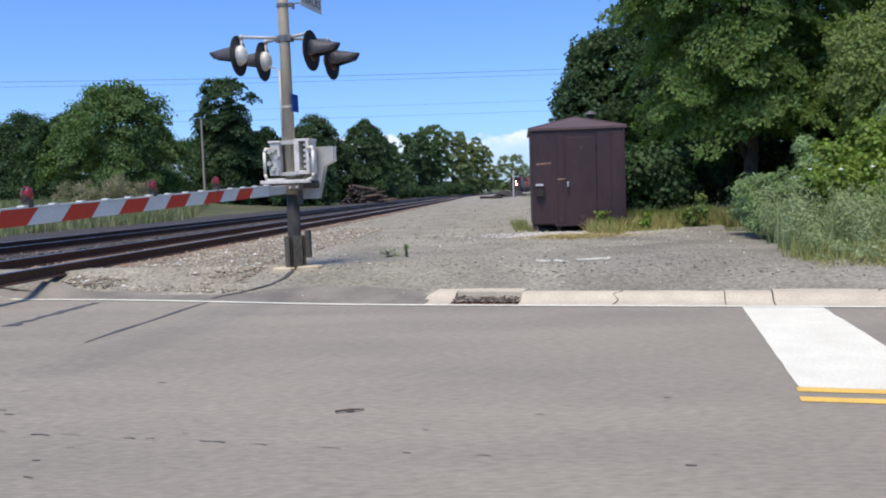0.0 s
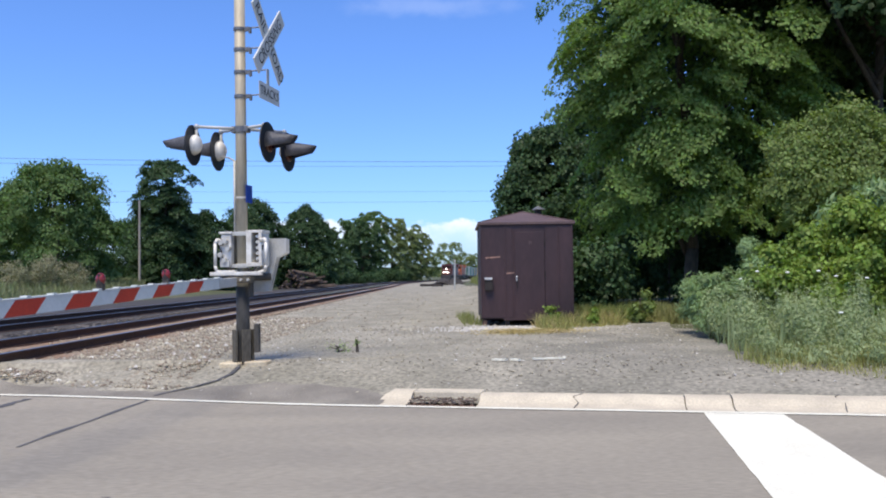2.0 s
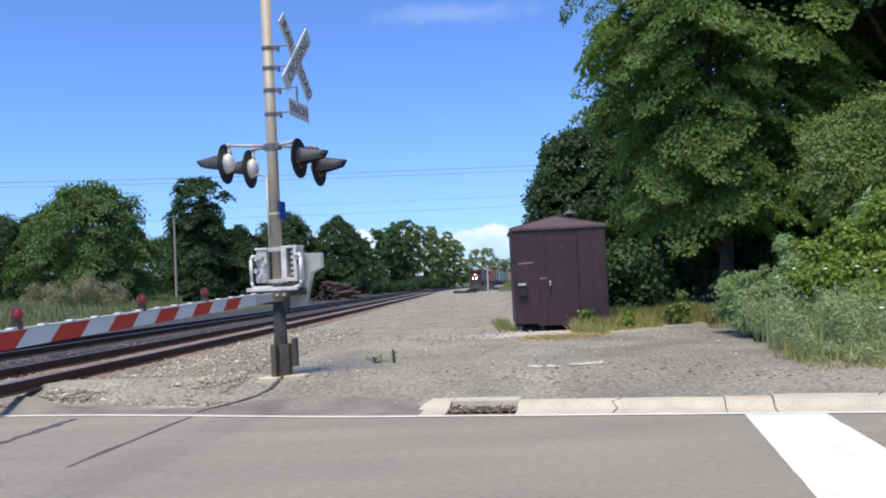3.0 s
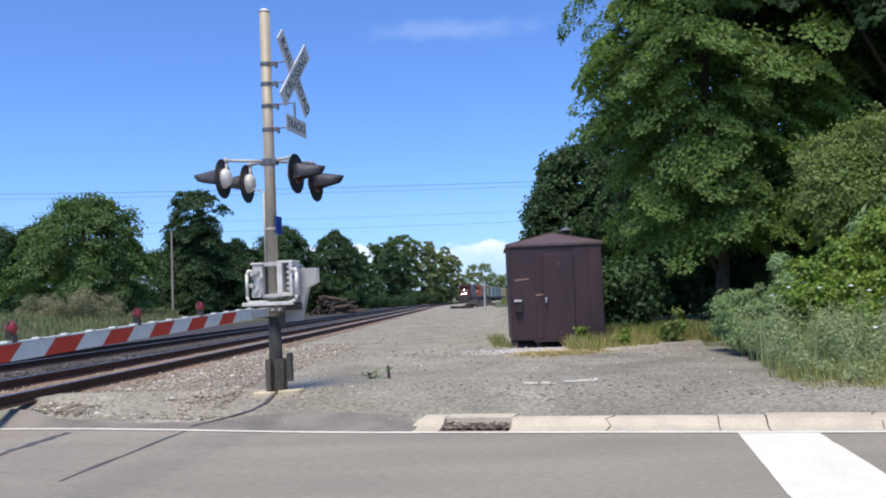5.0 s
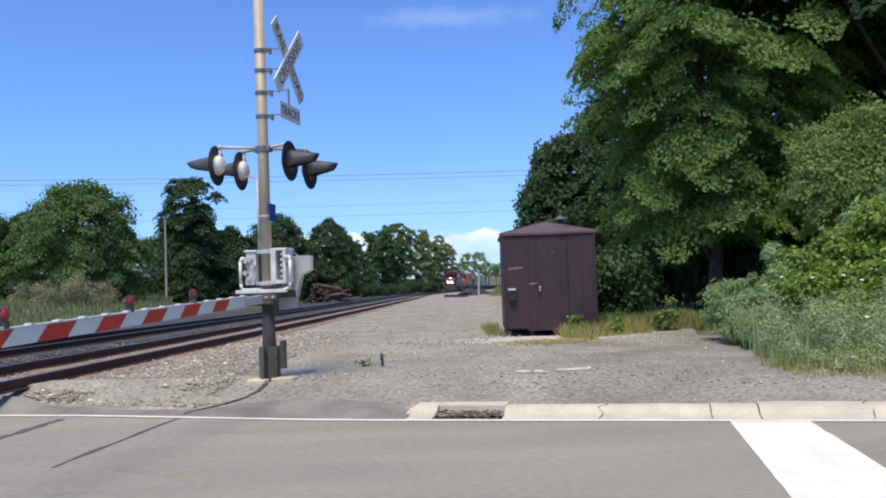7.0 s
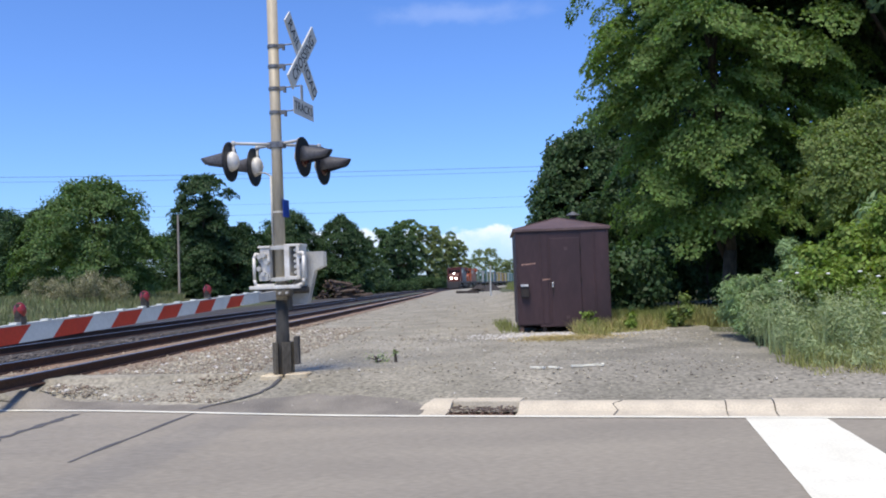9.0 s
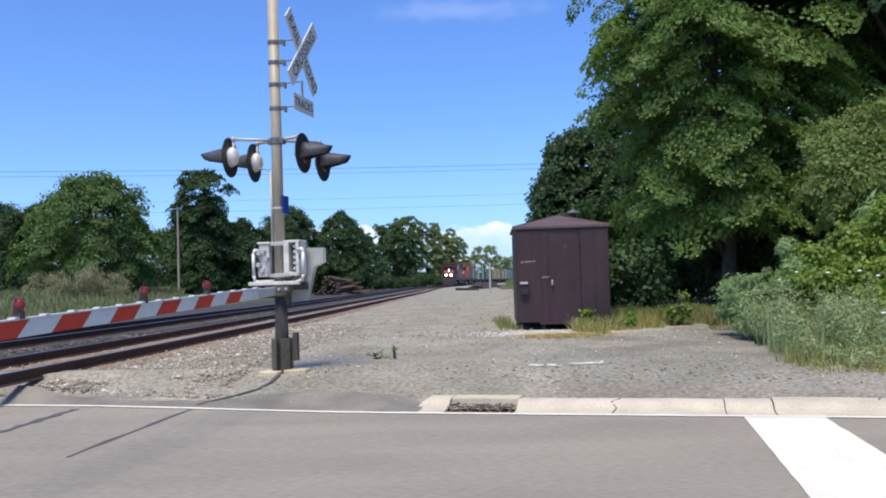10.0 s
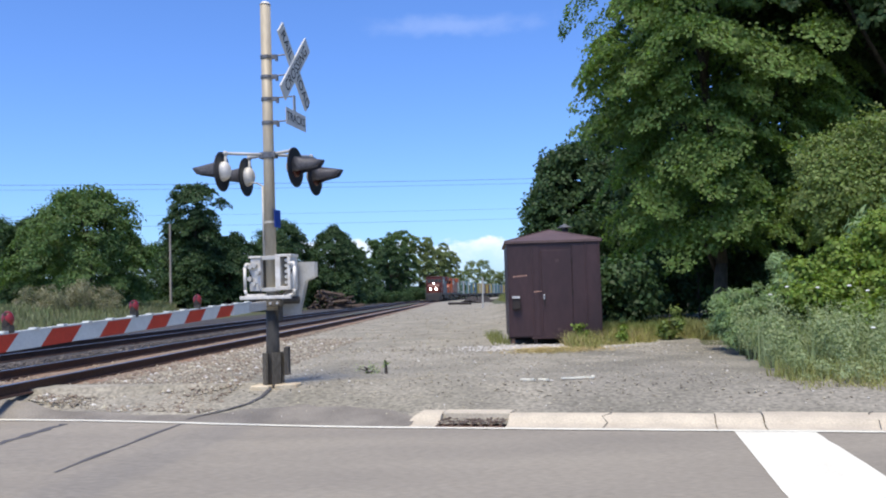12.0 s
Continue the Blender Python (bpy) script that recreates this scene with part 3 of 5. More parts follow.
def kerb():
    k = thing("kerb", pose(*road_xy(0, 0), 0, 0, 0, ROAD_TURN), "weathered concrete kerb with a gutter and a drain", "kerb", kind="structure")
    # profile across: gutter, then a low rolled top
    prof = [(0.06, 0.008), (0.20, 0.012), (0.30, 0.030), (0.38, 0.085), (0.46, 0.105), (0.66, 0.110), (0.70, 0.10), (0.72, -0.10), (0.06, -0.10)]

    def length(s0, s1, skew=0.0, wide=1.0):
        bm = B()
        n = max(2, int((s1 - s0) / 0.25))
        rings = []
        for i in range(n + 1):
            f = i / n
            rings.append([bm.verts.new((s0 + (s1 - s0) * f + (skew * w / 0.7 if i == 0 else 0), w if w < 0.3 else 0.3 + (w - 0.3) * wide + 0.05 * noise.noise((s0 + (s1 - s0) * f, 3.3, 1)) * (w - 0.3) / 0.4, (z if z < 0.02 else z * (0.6 + 0.4 * wide)) + 0.008 * noise.noise((s0 + f * 4, w * 3, 1)))) for w, z in prof])
        m = len(prof)
        for i in range(n):
            for j in range(m):
                bm.faces.new((rings[i][j], rings[i][(j + 1) % m], rings[i + 1][(j + 1) % m], rings[i + 1][j]))
        bm.faces.new(rings[0][::-1])
        bm.faces.new(rings[-1])
        bmesh.ops.recalc_face_normals(bm, faces=bm.faces)
        part("kerb_slab", bm, CONCRETE, k)

    length(-0.74, -0.20, 0.42)
    length(0.58, 2.762, 0, 0.72)
    length(2.776, 3.24, 0, 0.78)
    length(3.256, 7.4, 0, 0.92)
    length(7.43, 11.5)
    length(11.53, 15.6)
    for pts in (((1.62, 0.08), (1.66, 0.30), (1.60, 0.38), (1.70, 0.50)), ((4.3, 0.10), (4.34, 0.35), (4.28, 0.52), (4.36, 0.68))):
        bm = B()
        for (s0, w0), (s1, w1) in zip(pts, pts[1:]):
            h0 = np.interp(w0, [q[0] for q in prof[:7]], [q[1] for q in prof[:7]]) + 0.004
            h1 = np.interp(w1, [q[0] for q in prof[:7]], [q[1] for q in prof[:7]]) + 0.004
            rod(bm, (s0, w0, h0 - 0.003), (s1, w1, h1 - 0.003), 0.0045, None, 5)
        part("kerb_crack", bm, TAR, k, "thin dark crack")
    # the drain between two slabs, its back wall, a rusty grate and litter
    bm = B()
    box(bm, (0.19, 0.58, 0.02), (0.78, 0.26, 0.18), bevel=0.015)
    part("drain_back", bm, CONCRETE, k, "broken concrete behind the drain")
    bm = B()
    box(bm, (0.19, 0.25, -0.03), (0.76, 0.40, 0.06))
    for i in range(7):
        box(bm, (-0.13 + i * 0.108, 0.25, 0.004), (0.03, 0.38, 0.018))
    for y in (0.07, 0.43):
        box(bm, (0.19, y, 0.004), (0.76, 0.03, 0.022))
    part("drain_grate", bm, RUST, k, "rusty iron drain grate")
    rng = random.Random(3)
    bm = B()
    for i in range(90):
        x, y = rng.uniform(-0.17, 0.56), rng.uniform(0.10, 0.5)
        a = rng.uniform(0, 3.1)
        m = pose(x, y, 0.022 + rng.uniform(0, 0.03), rng.uniform(-15, 15), rng.uniform(-15, 15), math.degrees(a))
        box(bm, (0, 0, 0), (rng.uniform(0.03, 0.16), 0.012, 0.01), m)
    part("twig_litter", bm, OLD_TIE, k, "dry twigs caught on the grate")


def along(y0, y1, step_near=1.0):
    ys, y = [], y0
    while y < y1:
        ys.append(y)
        y += step_near if y < 60 else (4 if y < 150 else 12)
    return ys + [y1]


def track(offset, name, bed_mat, label):
    """One track: bed, rails with head, web and foot, and wooden ties, all along the curve."""
    t = thing(name, pose(0, 0, 0), label, "railway track", kind="structure")
    ys = along(9.3, 440, 0.8)

    def normal(y):
        d = (track_x(y + 0.5) - track_x(y - 0.5))
        v = Vector((1, -d, 0))
        return v.normalized()

    def extrude(profile, mat, nm, lab="", jitter=0.0):
        verts, faces = [], []
        m = len(profile)
        for y in ys:
            c = Vector((track_x(y), y, track_z(y)))
            nrm = normal(y)
            for u, z in profile:
                p = c + nrm * (u + offset)
                j = jitter * noise.noise((p.x * 1.7, p.y * 1.7, 4.0)) if jitter else 0
                if jitter:
                    j -= 0.5 * smooth_step(-road_sw(p.x, p.y)[1], -1.5, -0.4)
                verts.append((p.x, p.y, p.z + z + j))
        for i in range(len(ys) - 1):
            for j in range(m - 1):
                a = i * m + j
                faces.append((a, a + 1, a + m + 1, a + m))
        part(nm, raw(nm, verts, faces, mat), mat, t, lab)

    # the far track's wide dark shoulder also paints the bank shrubs' shade
    shoulder = [(-6.6, -0.15), (-4.9, -0.14), (-4.0, -0.15)] if offset else [(-2.4, -0.45)]
    extrude(shoulder + [(-1.7, -0.19), (-1.0, -0.165), (-0.4, -0.165), (0.4, -0.165), (1.0, -0.165), (1.35, -0.21), (1.75, -0.36)], bed_mat, "track_bed", "stone ballast", 0.03)
    for side in (-0.753, 0.753):
        extrude([(side - 0.075, -0.16), (side - 0.07, -0.145), (side - 0.012, -0.125), (side - 0.012, -0.04), (side - 0.036, -0.03), (side - 0.036, -0.004),
                 (side + 0.036, -0.004), (side + 0.036, -0.03), (side + 0.012, -0.04), (side + 0.012, -0.125), (side + 0.07, -0.145), (side + 0.075, -0.16)], RAIL_STEEL, "rail", "rusty rail")
        extrude([(side - 0.034, -0.004), (side - 0.030, 0.0), (side + 0.030, 0.0), (side + 0.034, -0.004)], RAIL_TOP, "rail_head", "worn bright running surface")
    bm = B()
    box(bm, (0, 0, 0), (2.55, 0.23, 0.16), bevel=0.012)
    tie = mesh_of(bm, "tie", TIE_WOOD)
    y = 12.0 if offset == 0 else 13.5
    k = 0
    rng = random.Random(9 + int(offset * 10))
    while y < 120:
        nrm = normal(y)
        c = Vector((track_x(y), y, track_z(y) - 0.262)) + nrm * offset
        ob = new("tie", tie)
        ob.parent = t
        ob.matrix_basis = Matrix.Translation(c) @ pose(0, 0, 0, 0, 0, math.degrees(math.atan2(nrm.y, nrm.x)) + rng.uniform(-1.5, 1.5))
        y += 0.53
        k += 1
    return t


# ---- plants ----
def leaves(rng, blobs, count, size, long=1.5, fill=0.35, droop=0.3):
    """Leaf quads over the shells of many clumps. blobs: rows of centre and radii."""
    bl = np.array(blobs, float)
    vol = (bl[:, 3] * bl[:, 4] * bl[:, 5]) ** (2 / 3)
    pick = rng.choice(len(bl), count, p=vol / vol.sum())
    d = rng.normal(size=(count, 3))
    d /= np.linalg.norm(d, axis=1)[:, None]
    r = np.where(rng.random(count) < fill, rng.random(count) ** 0.5, 0.55 + 0.85 * rng.random(count) ** 1.4)
    c = bl[pick, :3] + d * bl[pick, 3:6] * r[:, None]
    nrm = d * np.array([1, 1, 0.8]) + rng.normal(size=(count, 3)) * 0.55 + np.array([0, 0, 0.45])
    nrm /= np.linalg.norm(nrm, axis=1)[:, None]
    u = np.cross(nrm, rng.normal(size=(count, 3)))
    u[:, 2] -= droop
    u -= nrm * (u * nrm).sum(1)[:, None]
    u /= np.linalg.norm(u, axis=1)[:, None]
    v = np.cross(nrm, u)
    s = size * (0.6 + 0.8 * rng.random(count))[:, None]
    a = c - u * s * long / 2
    b = c + v * s / 2 + nrm * s * 0.12
    e = c + u * s * long / 2 - nrm * s * 0.15
    f = c - v * s / 2 + nrm * s * 0.12
    return np.stack([a, b, e, f], 1).reshape(-1, 3)


def quads(name, verts, mat):
    n = len(verts) // 4
    me = bpy.data.meshes.new(name)
    me.vertices.add(len(verts))
    me.vertices.foreach_set("co", np.asarray(verts, np.float32).ravel())
    me.loops.add(4 * n)
    me.loops.foreach_set("vertex_index", np.arange(4 * n, dtype=np.int32))
    me.polygons.add(n)
    me.polygons.foreach_set("loop_start", np.arange(0, 4 * n, 4, dtype=np.int32))
    me.materials.append(mat)
    me.update(calc_edges=True)
    me.validate()
    return me


def crown_blobs(rng, spread_r, z0, z1, n, r0, r1, lean=(0, 0), wide=0.40, ragged=0.22):
    """Clumps over an uneven egg with lobes: dense inside, lumpy outside."""
    out = []
    lobes = [(rng.random() * 6.283, rng.random(), 1 - ragged + 2 * ragged * rng.random()) for _ in range(9)]
    for _ in range(n):
        f = rng.random()
        belly = math.sqrt(max(0.03, 1 - ((f - wide) / (0.64 if f > wide else wide + 0.22)) ** 2))
        a = rng.random() * 6.283
        lobe = min(lobes, key=lambda L: abs(math.sin((L[0] - a) / 2)) + abs(L[1] - f))[2]
        rr = spread_r * belly * lobe * rng.random() ** 0.38
        r = r0 + (r1 - r0) * rng.random() ** 1.4
        z = z0 + (z1 - z0) * f * (0.85 + 0.15 * lobe)
        out.append((math.cos(a) * rr + lean[0] * f, math.sin(a) * rr + lean[1] * f, z, r * 1.1, r * 1.1, r * 0.75))
    return out


def trunk_and_limbs(rng, blobs, height, r, limbs=9):  # returns the trunk's mesh and a list of limb meshes
    bm = B()
    p = Vector((0, 0, -0.3))
    n = 6
    for i in range(n):
        q = Vector((0.06 * height * (rng.random() - 0.5) * 0.5, 0.06 * height * (rng.random() - 0.5) * 0.5, height * (i + 1) / n))
        rod(bm, p, q, r * (1 - i / n * 0.75), r * (1 - (i + 1) / n * 0.75), 9)
        p = q
    out = []
    for k in rng.choice(len(blobs), min(limbs, len(blobs)), replace=False):
        b2 = B()
        c = Vector(blobs[k][:3])
        st = Vector((0, 0, min(c.z * 0.75, height * 0.9) * 0.8))
        mid = st.lerp(c, 0.55) + Vector((0, 0, 0.08 * height * rng.random()))
        rod(b2, st, mid, r * 0.38, r * 0.22, 7)
        rod(b2, mid, c, r * 0.22, r * 0.07, 7)
        out.append(b2)
    return bm, out


def sprays(rng, blobs, each, size, long=1.5, keep=1.0):
    """Drooping boughs: each a thin fan of leaves that leaves its clump outwards and bends down."""
    out = []
    for b in blobs:
        if rng.random() > keep:
            continue
        n = int(each * (0.6 + 0.8 * rng.random()))
        a = math.atan2(b[1], b[0]) + rng.normal() * 0.6
        o = np.array((math.cos(a), math.sin(a), 0.0))
        side = np.array((-o[1], o[0], 0.0))
        L = (1.15 + 0.75 * rng.random()) * (0.6 + 0.5 * b[3])
        u = rng.random((n, 1)) ** 0.8
        # leaves gather round a few twigs of the fan
        twig = np.round((rng.random((n, 1)) - 0.5) * 6) / 6 + rng.normal(size=(n, 1)) * 0.035
        v = twig * 1.15 * L * np.sin(np.pi * (0.18 + 0.72 * u))
        sag = 0.55 + 0.6 * rng.random()
        c = np.array(b[:3]) + o * (u * L - 0.25 * L) + side * v
        c[:, 2:] += 0.18 * u * L - sag * u * u * L - 0.35 * v * v / L + rng.normal(size=(n, 1)) * 0.055
        nrm = np.array((0, 0, 1.0)) + o * (0.3 + 1.5 * u) + rng.normal(size=(n, 3)) * 0.85
        nrm /= np.linalg.norm(nrm, axis=1)[:, None]
        w = o + side * rng.normal(size=(n, 1)) * 0.7 - np.array((0, 0, 0.5))
        w = w - nrm * (w * nrm).sum(1)[:, None]
        w /= np.linalg.norm(w, axis=1)[:, None]
        q = np.cross(nrm, w)
        z = size * (0.6 + 0.8 * rng.random((n, 1)))
        out.append(np.stack([c - w * z * long / 2, c + q * z / 2 + nrm * z * 0.1, c + w * z * long / 2 - nrm * z * 0.15, c - q * z / 2 + nrm * z * 0.1], 1).reshape(-1, 3))
    return np.concatenate(out)


def tree(name, x, y, blobs, count, size, mat, label, trunk_h, trunk_r, seed, group="", long=1.4, fill=0.35, droop=0.3, category="tree", bough=0):
    rng = np.random.default_rng(seed)
    t = thing(name, pose(x, y, ground_z(x, y)), label, category, group)
    if trunk_r:
        a, b = trunk_and_limbs(rng, blobs, trunk_h, trunk_r)
        part("trunk", a, BARK, t, "", True)
        for limb in b:
            part("limb", limb, BARK, t, "", True)
    lv = leaves(rng, blobs, count, size, long, fill, droop)
    if bough:
        lv = np.concatenate([lv, sprays(rng, blobs, bough, size * 0.95, long)])
    part("crown", quads("crown", lv, mat), mat, t)
    return t


def blades(rng, n, place, h0, h1, width, lean=0.35):
    """Grass or stalk blades, each a bent strip of two quads (as separate quads)."""
    out = np.zeros((n, 8, 3))
    for i in range(n):
        x, y, k = place(rng)
        z = ground_z(x, y) - 0.06
        h = (h0 + (h1 - h0) * rng.random()) * k + 0.06
        a = rng.random() * 6.283
        l = lean * h * rng.random()
        du, dv = math.cos(a), math.sin(a)
        w = width * (0.6 + 0.8 * rng.random())
        p0 = np.array((x, y, z))
        p1 = p0 + (du * l * 0.35, dv * l * 0.35, h * 0.55)
        p2 = p0 + (du * l, dv * l, h)
        b = rng.random() * 6.283
        sx, sy = math.cos(b) * w / 2, math.sin(b) * w / 2
        s = np.array((sx, sy, 0))
        out[i, 0], out[i, 1], out[i, 2], out[i, 3] = p0 - s, p0 + s, p1 + s * 0.8, p1 - s * 0.8
        out[i, 4], out[i, 5], out[i, 6], out[i, 7] = p1 - s * 0.8, p1 + s * 0.8, p2 + s * 0.15, p2 - s * 0.15
    return out.reshape(-1, 3)


def grass(name, n, place, h0, h1, width, mat, label, seed, lean=0.35):
    rng = np.random.default_rng(seed)
    ob = part(name, quads(name, blades(rng, n, place, h0, h1, width, lean), mat))
    tagged(ob, label, "grass", kind="stuff")


# ---- the crossing signal ----
MAST_X, MAST_Y = -2.37, 11.6
SIGN_TURN = -13.0   # the axis along which the signs face
LAMP_TURN = -8.0   # and the lamps that look the other way


def crossing_signal():
    z0 = ground_z(MAST_X, MAST_Y)
    t = thing("crossing_signal", pose(MAST_X - 0.015, MAST_Y, z0, 0, -0.3, 0), "weathered grey railway crossing mast with four hooded lamps and a crossbuck", "crossing signal")
    H = 5.555 - z0
    bm = B()
    rod(bm, (0, 0, 1.02), (0, 0, H), 0.076, 0.072, 20)
    part("mast", bm, MAST, t, "", True)
    bm = B()
    rod(bm, (0, 0, H), (0, 0, H + 0.035), 0.079, 0.05, 20)
    part("mast_cap", bm, ALUMINIUM, t)
    # lower mast coloured dark for the shade of the drive box above it
    bm = B()
    rod(bm, (0, 0, 0.0), (0, 0, 1.03), 0.10, 0.085, 16)
    part("mast_foot", bm, MAST_DARK, t, "lower mast, shade of the drive box in its colour", True)
    bm = B()
    for a in range(4):
        m = pose(0, 0, 0, 0, 0, 45 + 90 * a + SIGN_TURN)
        box(bm, (0.115, 0, 0.24), (0.04, 0.12, 0.44), m, 0.008)
    part("base_casting", bm, BASE_IRON, t, "weathered cast-iron base")
    bm = B()
    box(bm, (0.185, 0.02, 0.34), (0.07, 0.14, 0.38), None, 0.015)
    part("junction_box", bm, MAST_DARK, t, "dark junction box")
    bm = B()
    slab(bm, [(-0.30, -0.14), (-0.03, -0.24), (0.02, -0.05), (-0.10, 0.18), (-0.24, 0.12)], -0.25, 0.028)
    bmesh.ops.bevel(bm, geom=bm.edges[:], offset=0.015, segments=1, affect="EDGES")
    part("footing", bm, FOOTING, t, "chipped pale footing block")
    bm = B()
    slab(bm, [(0.05, -0.22), (0.34, -0.14), (0.38, 0.02), (0.20, 0.16), (0.02, -0.02)], -0.25, 0.04)
    bmesh.ops.bevel(bm, geom=bm.edges[:], offset=0.015, segments=1, affect="EDGES")
    part("footing", bm, FOOTING, t, "chipped pale footing block")
    # bands and brackets of the signs
    for z in (4.81, 4.53, 4.22, 3.89):
        z -= z0
        b = B()
        rod(b, (0, 0, z - 0.02), (0, 0, z + 0.02), 0.084, None, 18)
        m = pose(0, 0, z, 0, 0, SIGN_TURN)
        box(b, (0.115, 0, 0), (0.07, 0.05, 0.05), m)
        box(b, (0.15, 0, -0.02), (0.03, 0.04, 0.08), m)
        part("band", b, CLAMP, t, "dark steel band")
        b = B()
        v = m.to_3x3() @ Vector((0.37, 0, 0))
        rod(b, (0, 0, z + 0.012), (v.x, v.y, z + 0.012), 0.010, None, 8)
        part("bracket_rod", b, CLAMP, t)

    def lettered(parent, words, size, m, stretch=1.0):
        cu = bpy.data.curves.new("lettering", "FONT")
        cu.body, cu.size, cu.align_x, cu.align_y, cu.extrude = words, size, "CENTER", "CENTER", 0.001
        cu.space_character = 1.05
        tmp = bpy.data.objects.new("lettering", cu)
        me = bpy.data.meshes.new_from_object(tmp)
        bpy.data.objects.remove(tmp)
        me.transform(m @ Matrix.Diagonal((stretch, 1, 1, 1)))
        me.materials.append(LETTER)
        ob = new("lettering", me)
        ob.parent = parent
        ob["label"] = "black letters"

    # the faces look along +x of this turned frame; text runs along +y
    face = pose(0, 0, 0, 0, 0, SIGN_TURN)
    up = Matrix(((0, 0, 1, 0), (1, 0, 0, 0), (0, 1, 0, 0), (0, 0, 0, 1)))
    cb = 4.645 - z0
    for turn, x, words in ((-45, 0.385, ("RAIL", "ROAD")), (45, 0.402, ("CROSSING",))):
        m = face @ Matrix.Translation((x, 0.08, cb)) @ up @ pose(0, 0, 0, 0, 0, turn)
        b = B()
        box(b, (0, 0, -0.008), (1.27, 0.23, 0.022), m, 0.003)
        blade = part("crossbuck_blade", b, SIGN_WHITE, t, "white blade with black letters")
        if len(words) == 1:
            lettered(blade, words[0], 0.21, m @ Matrix.Translation((0, -0.01, 0.005)), 0.98)
        else:
            lettered(blade, words[0], 0.21, m @ Matrix.Translation((-0.36, -0.01, 0.005)), 0.95)
            lettered(blade, words[1], 0.21, m @ Matrix.Translation((0.36, -0.01, 0.005)), 0.95)
    m = face @ Matrix.Translation((0.385, 0.08, 3.92 - z0)) @ up
    b = B()
    box(b, (0, 0, 0), (0.69, 0.23, 0.006), m, 0.002)
    plate = part("track_plate", b, SIGN_WHITE, t, "small white sign plate")
    lettered(plate, "TRACKS", 0.17, m @ Matrix.Translation((0, 0, 0.005)), 0.95)
    b = B()
    box(b, (0.365, 0.08, 4.09 - z0), (0.012, 0.07, 0.34), face)
    part("plate_strap", b, GREY_PLATE, t)

    # lamps: two face one way along the road, two the other
    za = 3.44 - z0
    b = B()
    rod(b, (0, 0, za - 0.04), (0, 0, za + 0.04), 0.088, None, 18)
    box(b, (0, 0, za), (0.24, 0.11, 0.09), face, 0.012)
    part("lamp_clamp", b, CLAMP, t)
    spots = [(-0.62, -0.10, -0.22, -1), (-0.39, 0.32, -0.245, -1), (0.39, -0.14, -0.20, 1), (0.57, 0.42, -0.255, 1)]
    for lx, ly, lz, way in spots:
        b = B()
        knee = Vector((lx - way * 0.05, ly, za + 0.03))
        rod(b, (0, 0, za + 0.01), knee, 0.022, None, 10)
        rod(b, knee, (knee.x, knee.y, za + lz), 0.020, None, 10)
        ball(b, knee, 0.038)
        part("lamp_arm", b, GREY_PLATE, t, "grey pipe arm", True)
        m = pose(lx, ly, za + lz, 0, 0, LAMP_TURN + 180 if way < 0 else SIGN_TURN)
        b = B()
        rod(b, m @ Vector((-0.006, 0, 0)), m @ Vector((0.006, 0, 0)), 0.272, None, 36)
        head = part("lamp_disc", b, BLACK_PAINT, t, "round black backing disc")
        b = B()
        rod(b, m @ Vector((-0.035, 0, 0)), m @ Vector((-0.007, 0, 0)), 0.125, 0.135, 24)
        ball(b, (-0.035, 0, 0.01), 0.12, m, (0.75, 0.95, 1.1), 18)
        rod(b, m @ Vector((-0.13, 0, 0.0)), m @ Vector((-0.10, 0, 0.0)), 0.02, None, 8)
        part("lamp_housing", b, ALUMINIUM, head, "silver domed housing", True)
        b = B()
        ball(b, (0.012, 0, 0), 0.14, m, (0.3, 1, 1), 18)
        part("lens", b, LENS_DARK, head, "unlit red lens", True)
        # hood: a long half tube that narrows to the front
        b = B()
        prev = None
        n = 16
        for i in range(5):
            f = i / 4
            ring = []
            for j in range(n + 1):
                a = radians(-32 + 244 * j / n)
                r = 0.15 - 0.085 * f
                ring.append(b.verts.new(m @ Vector((0.008 + 0.36 * f + 0.05 * f * math.sin(a), r * math.cos(a), r * math.sin(a) + 0.01 * f))))
            if prev:
                for j in range(n):
                    b.faces.new((prev[j], prev[j + 1], ring[j + 1], ring[j]))
            prev = ring
        ext = bmesh.ops.solidify(b, geom=b.faces[:], thickness=0.004)
        part("hood", b, HOOD_GREY, head, "faded black visor, lightened for sky sheen", True)
    # conduit and blue notice plate
    b = B()
    rod(b, (-0.098, 0.03, 1.7), (-0.098, 0.03, za - 0.42), 0.017, None, 10)
    rod(b, (-0.098, 0.03, za - 0.42), (-0.20, 0.12, za - 0.36), 0.012, None, 8)
    rod(b, (-0.20, 0.12, za - 0.36), (-0.36, 0.30, za - 0.33), 0.010, None, 8)
    part("conduit", b, GREY_PLATE, t, "", True)
    b = B()
    box(b, (0.095, 0.03, 2.56 - z0), (0.012, 0.19, 0.24), face, 0.003)
    part("notice_plate", b, BLUE_SIGN, t, "small blue notice plate")
    b = B()
    rod(b, (0, 0, 2.50 - z0), (0, 0, 2.525 - z0), 0.08, None, 18)
    part("band", b, ALUMINIUM, t)


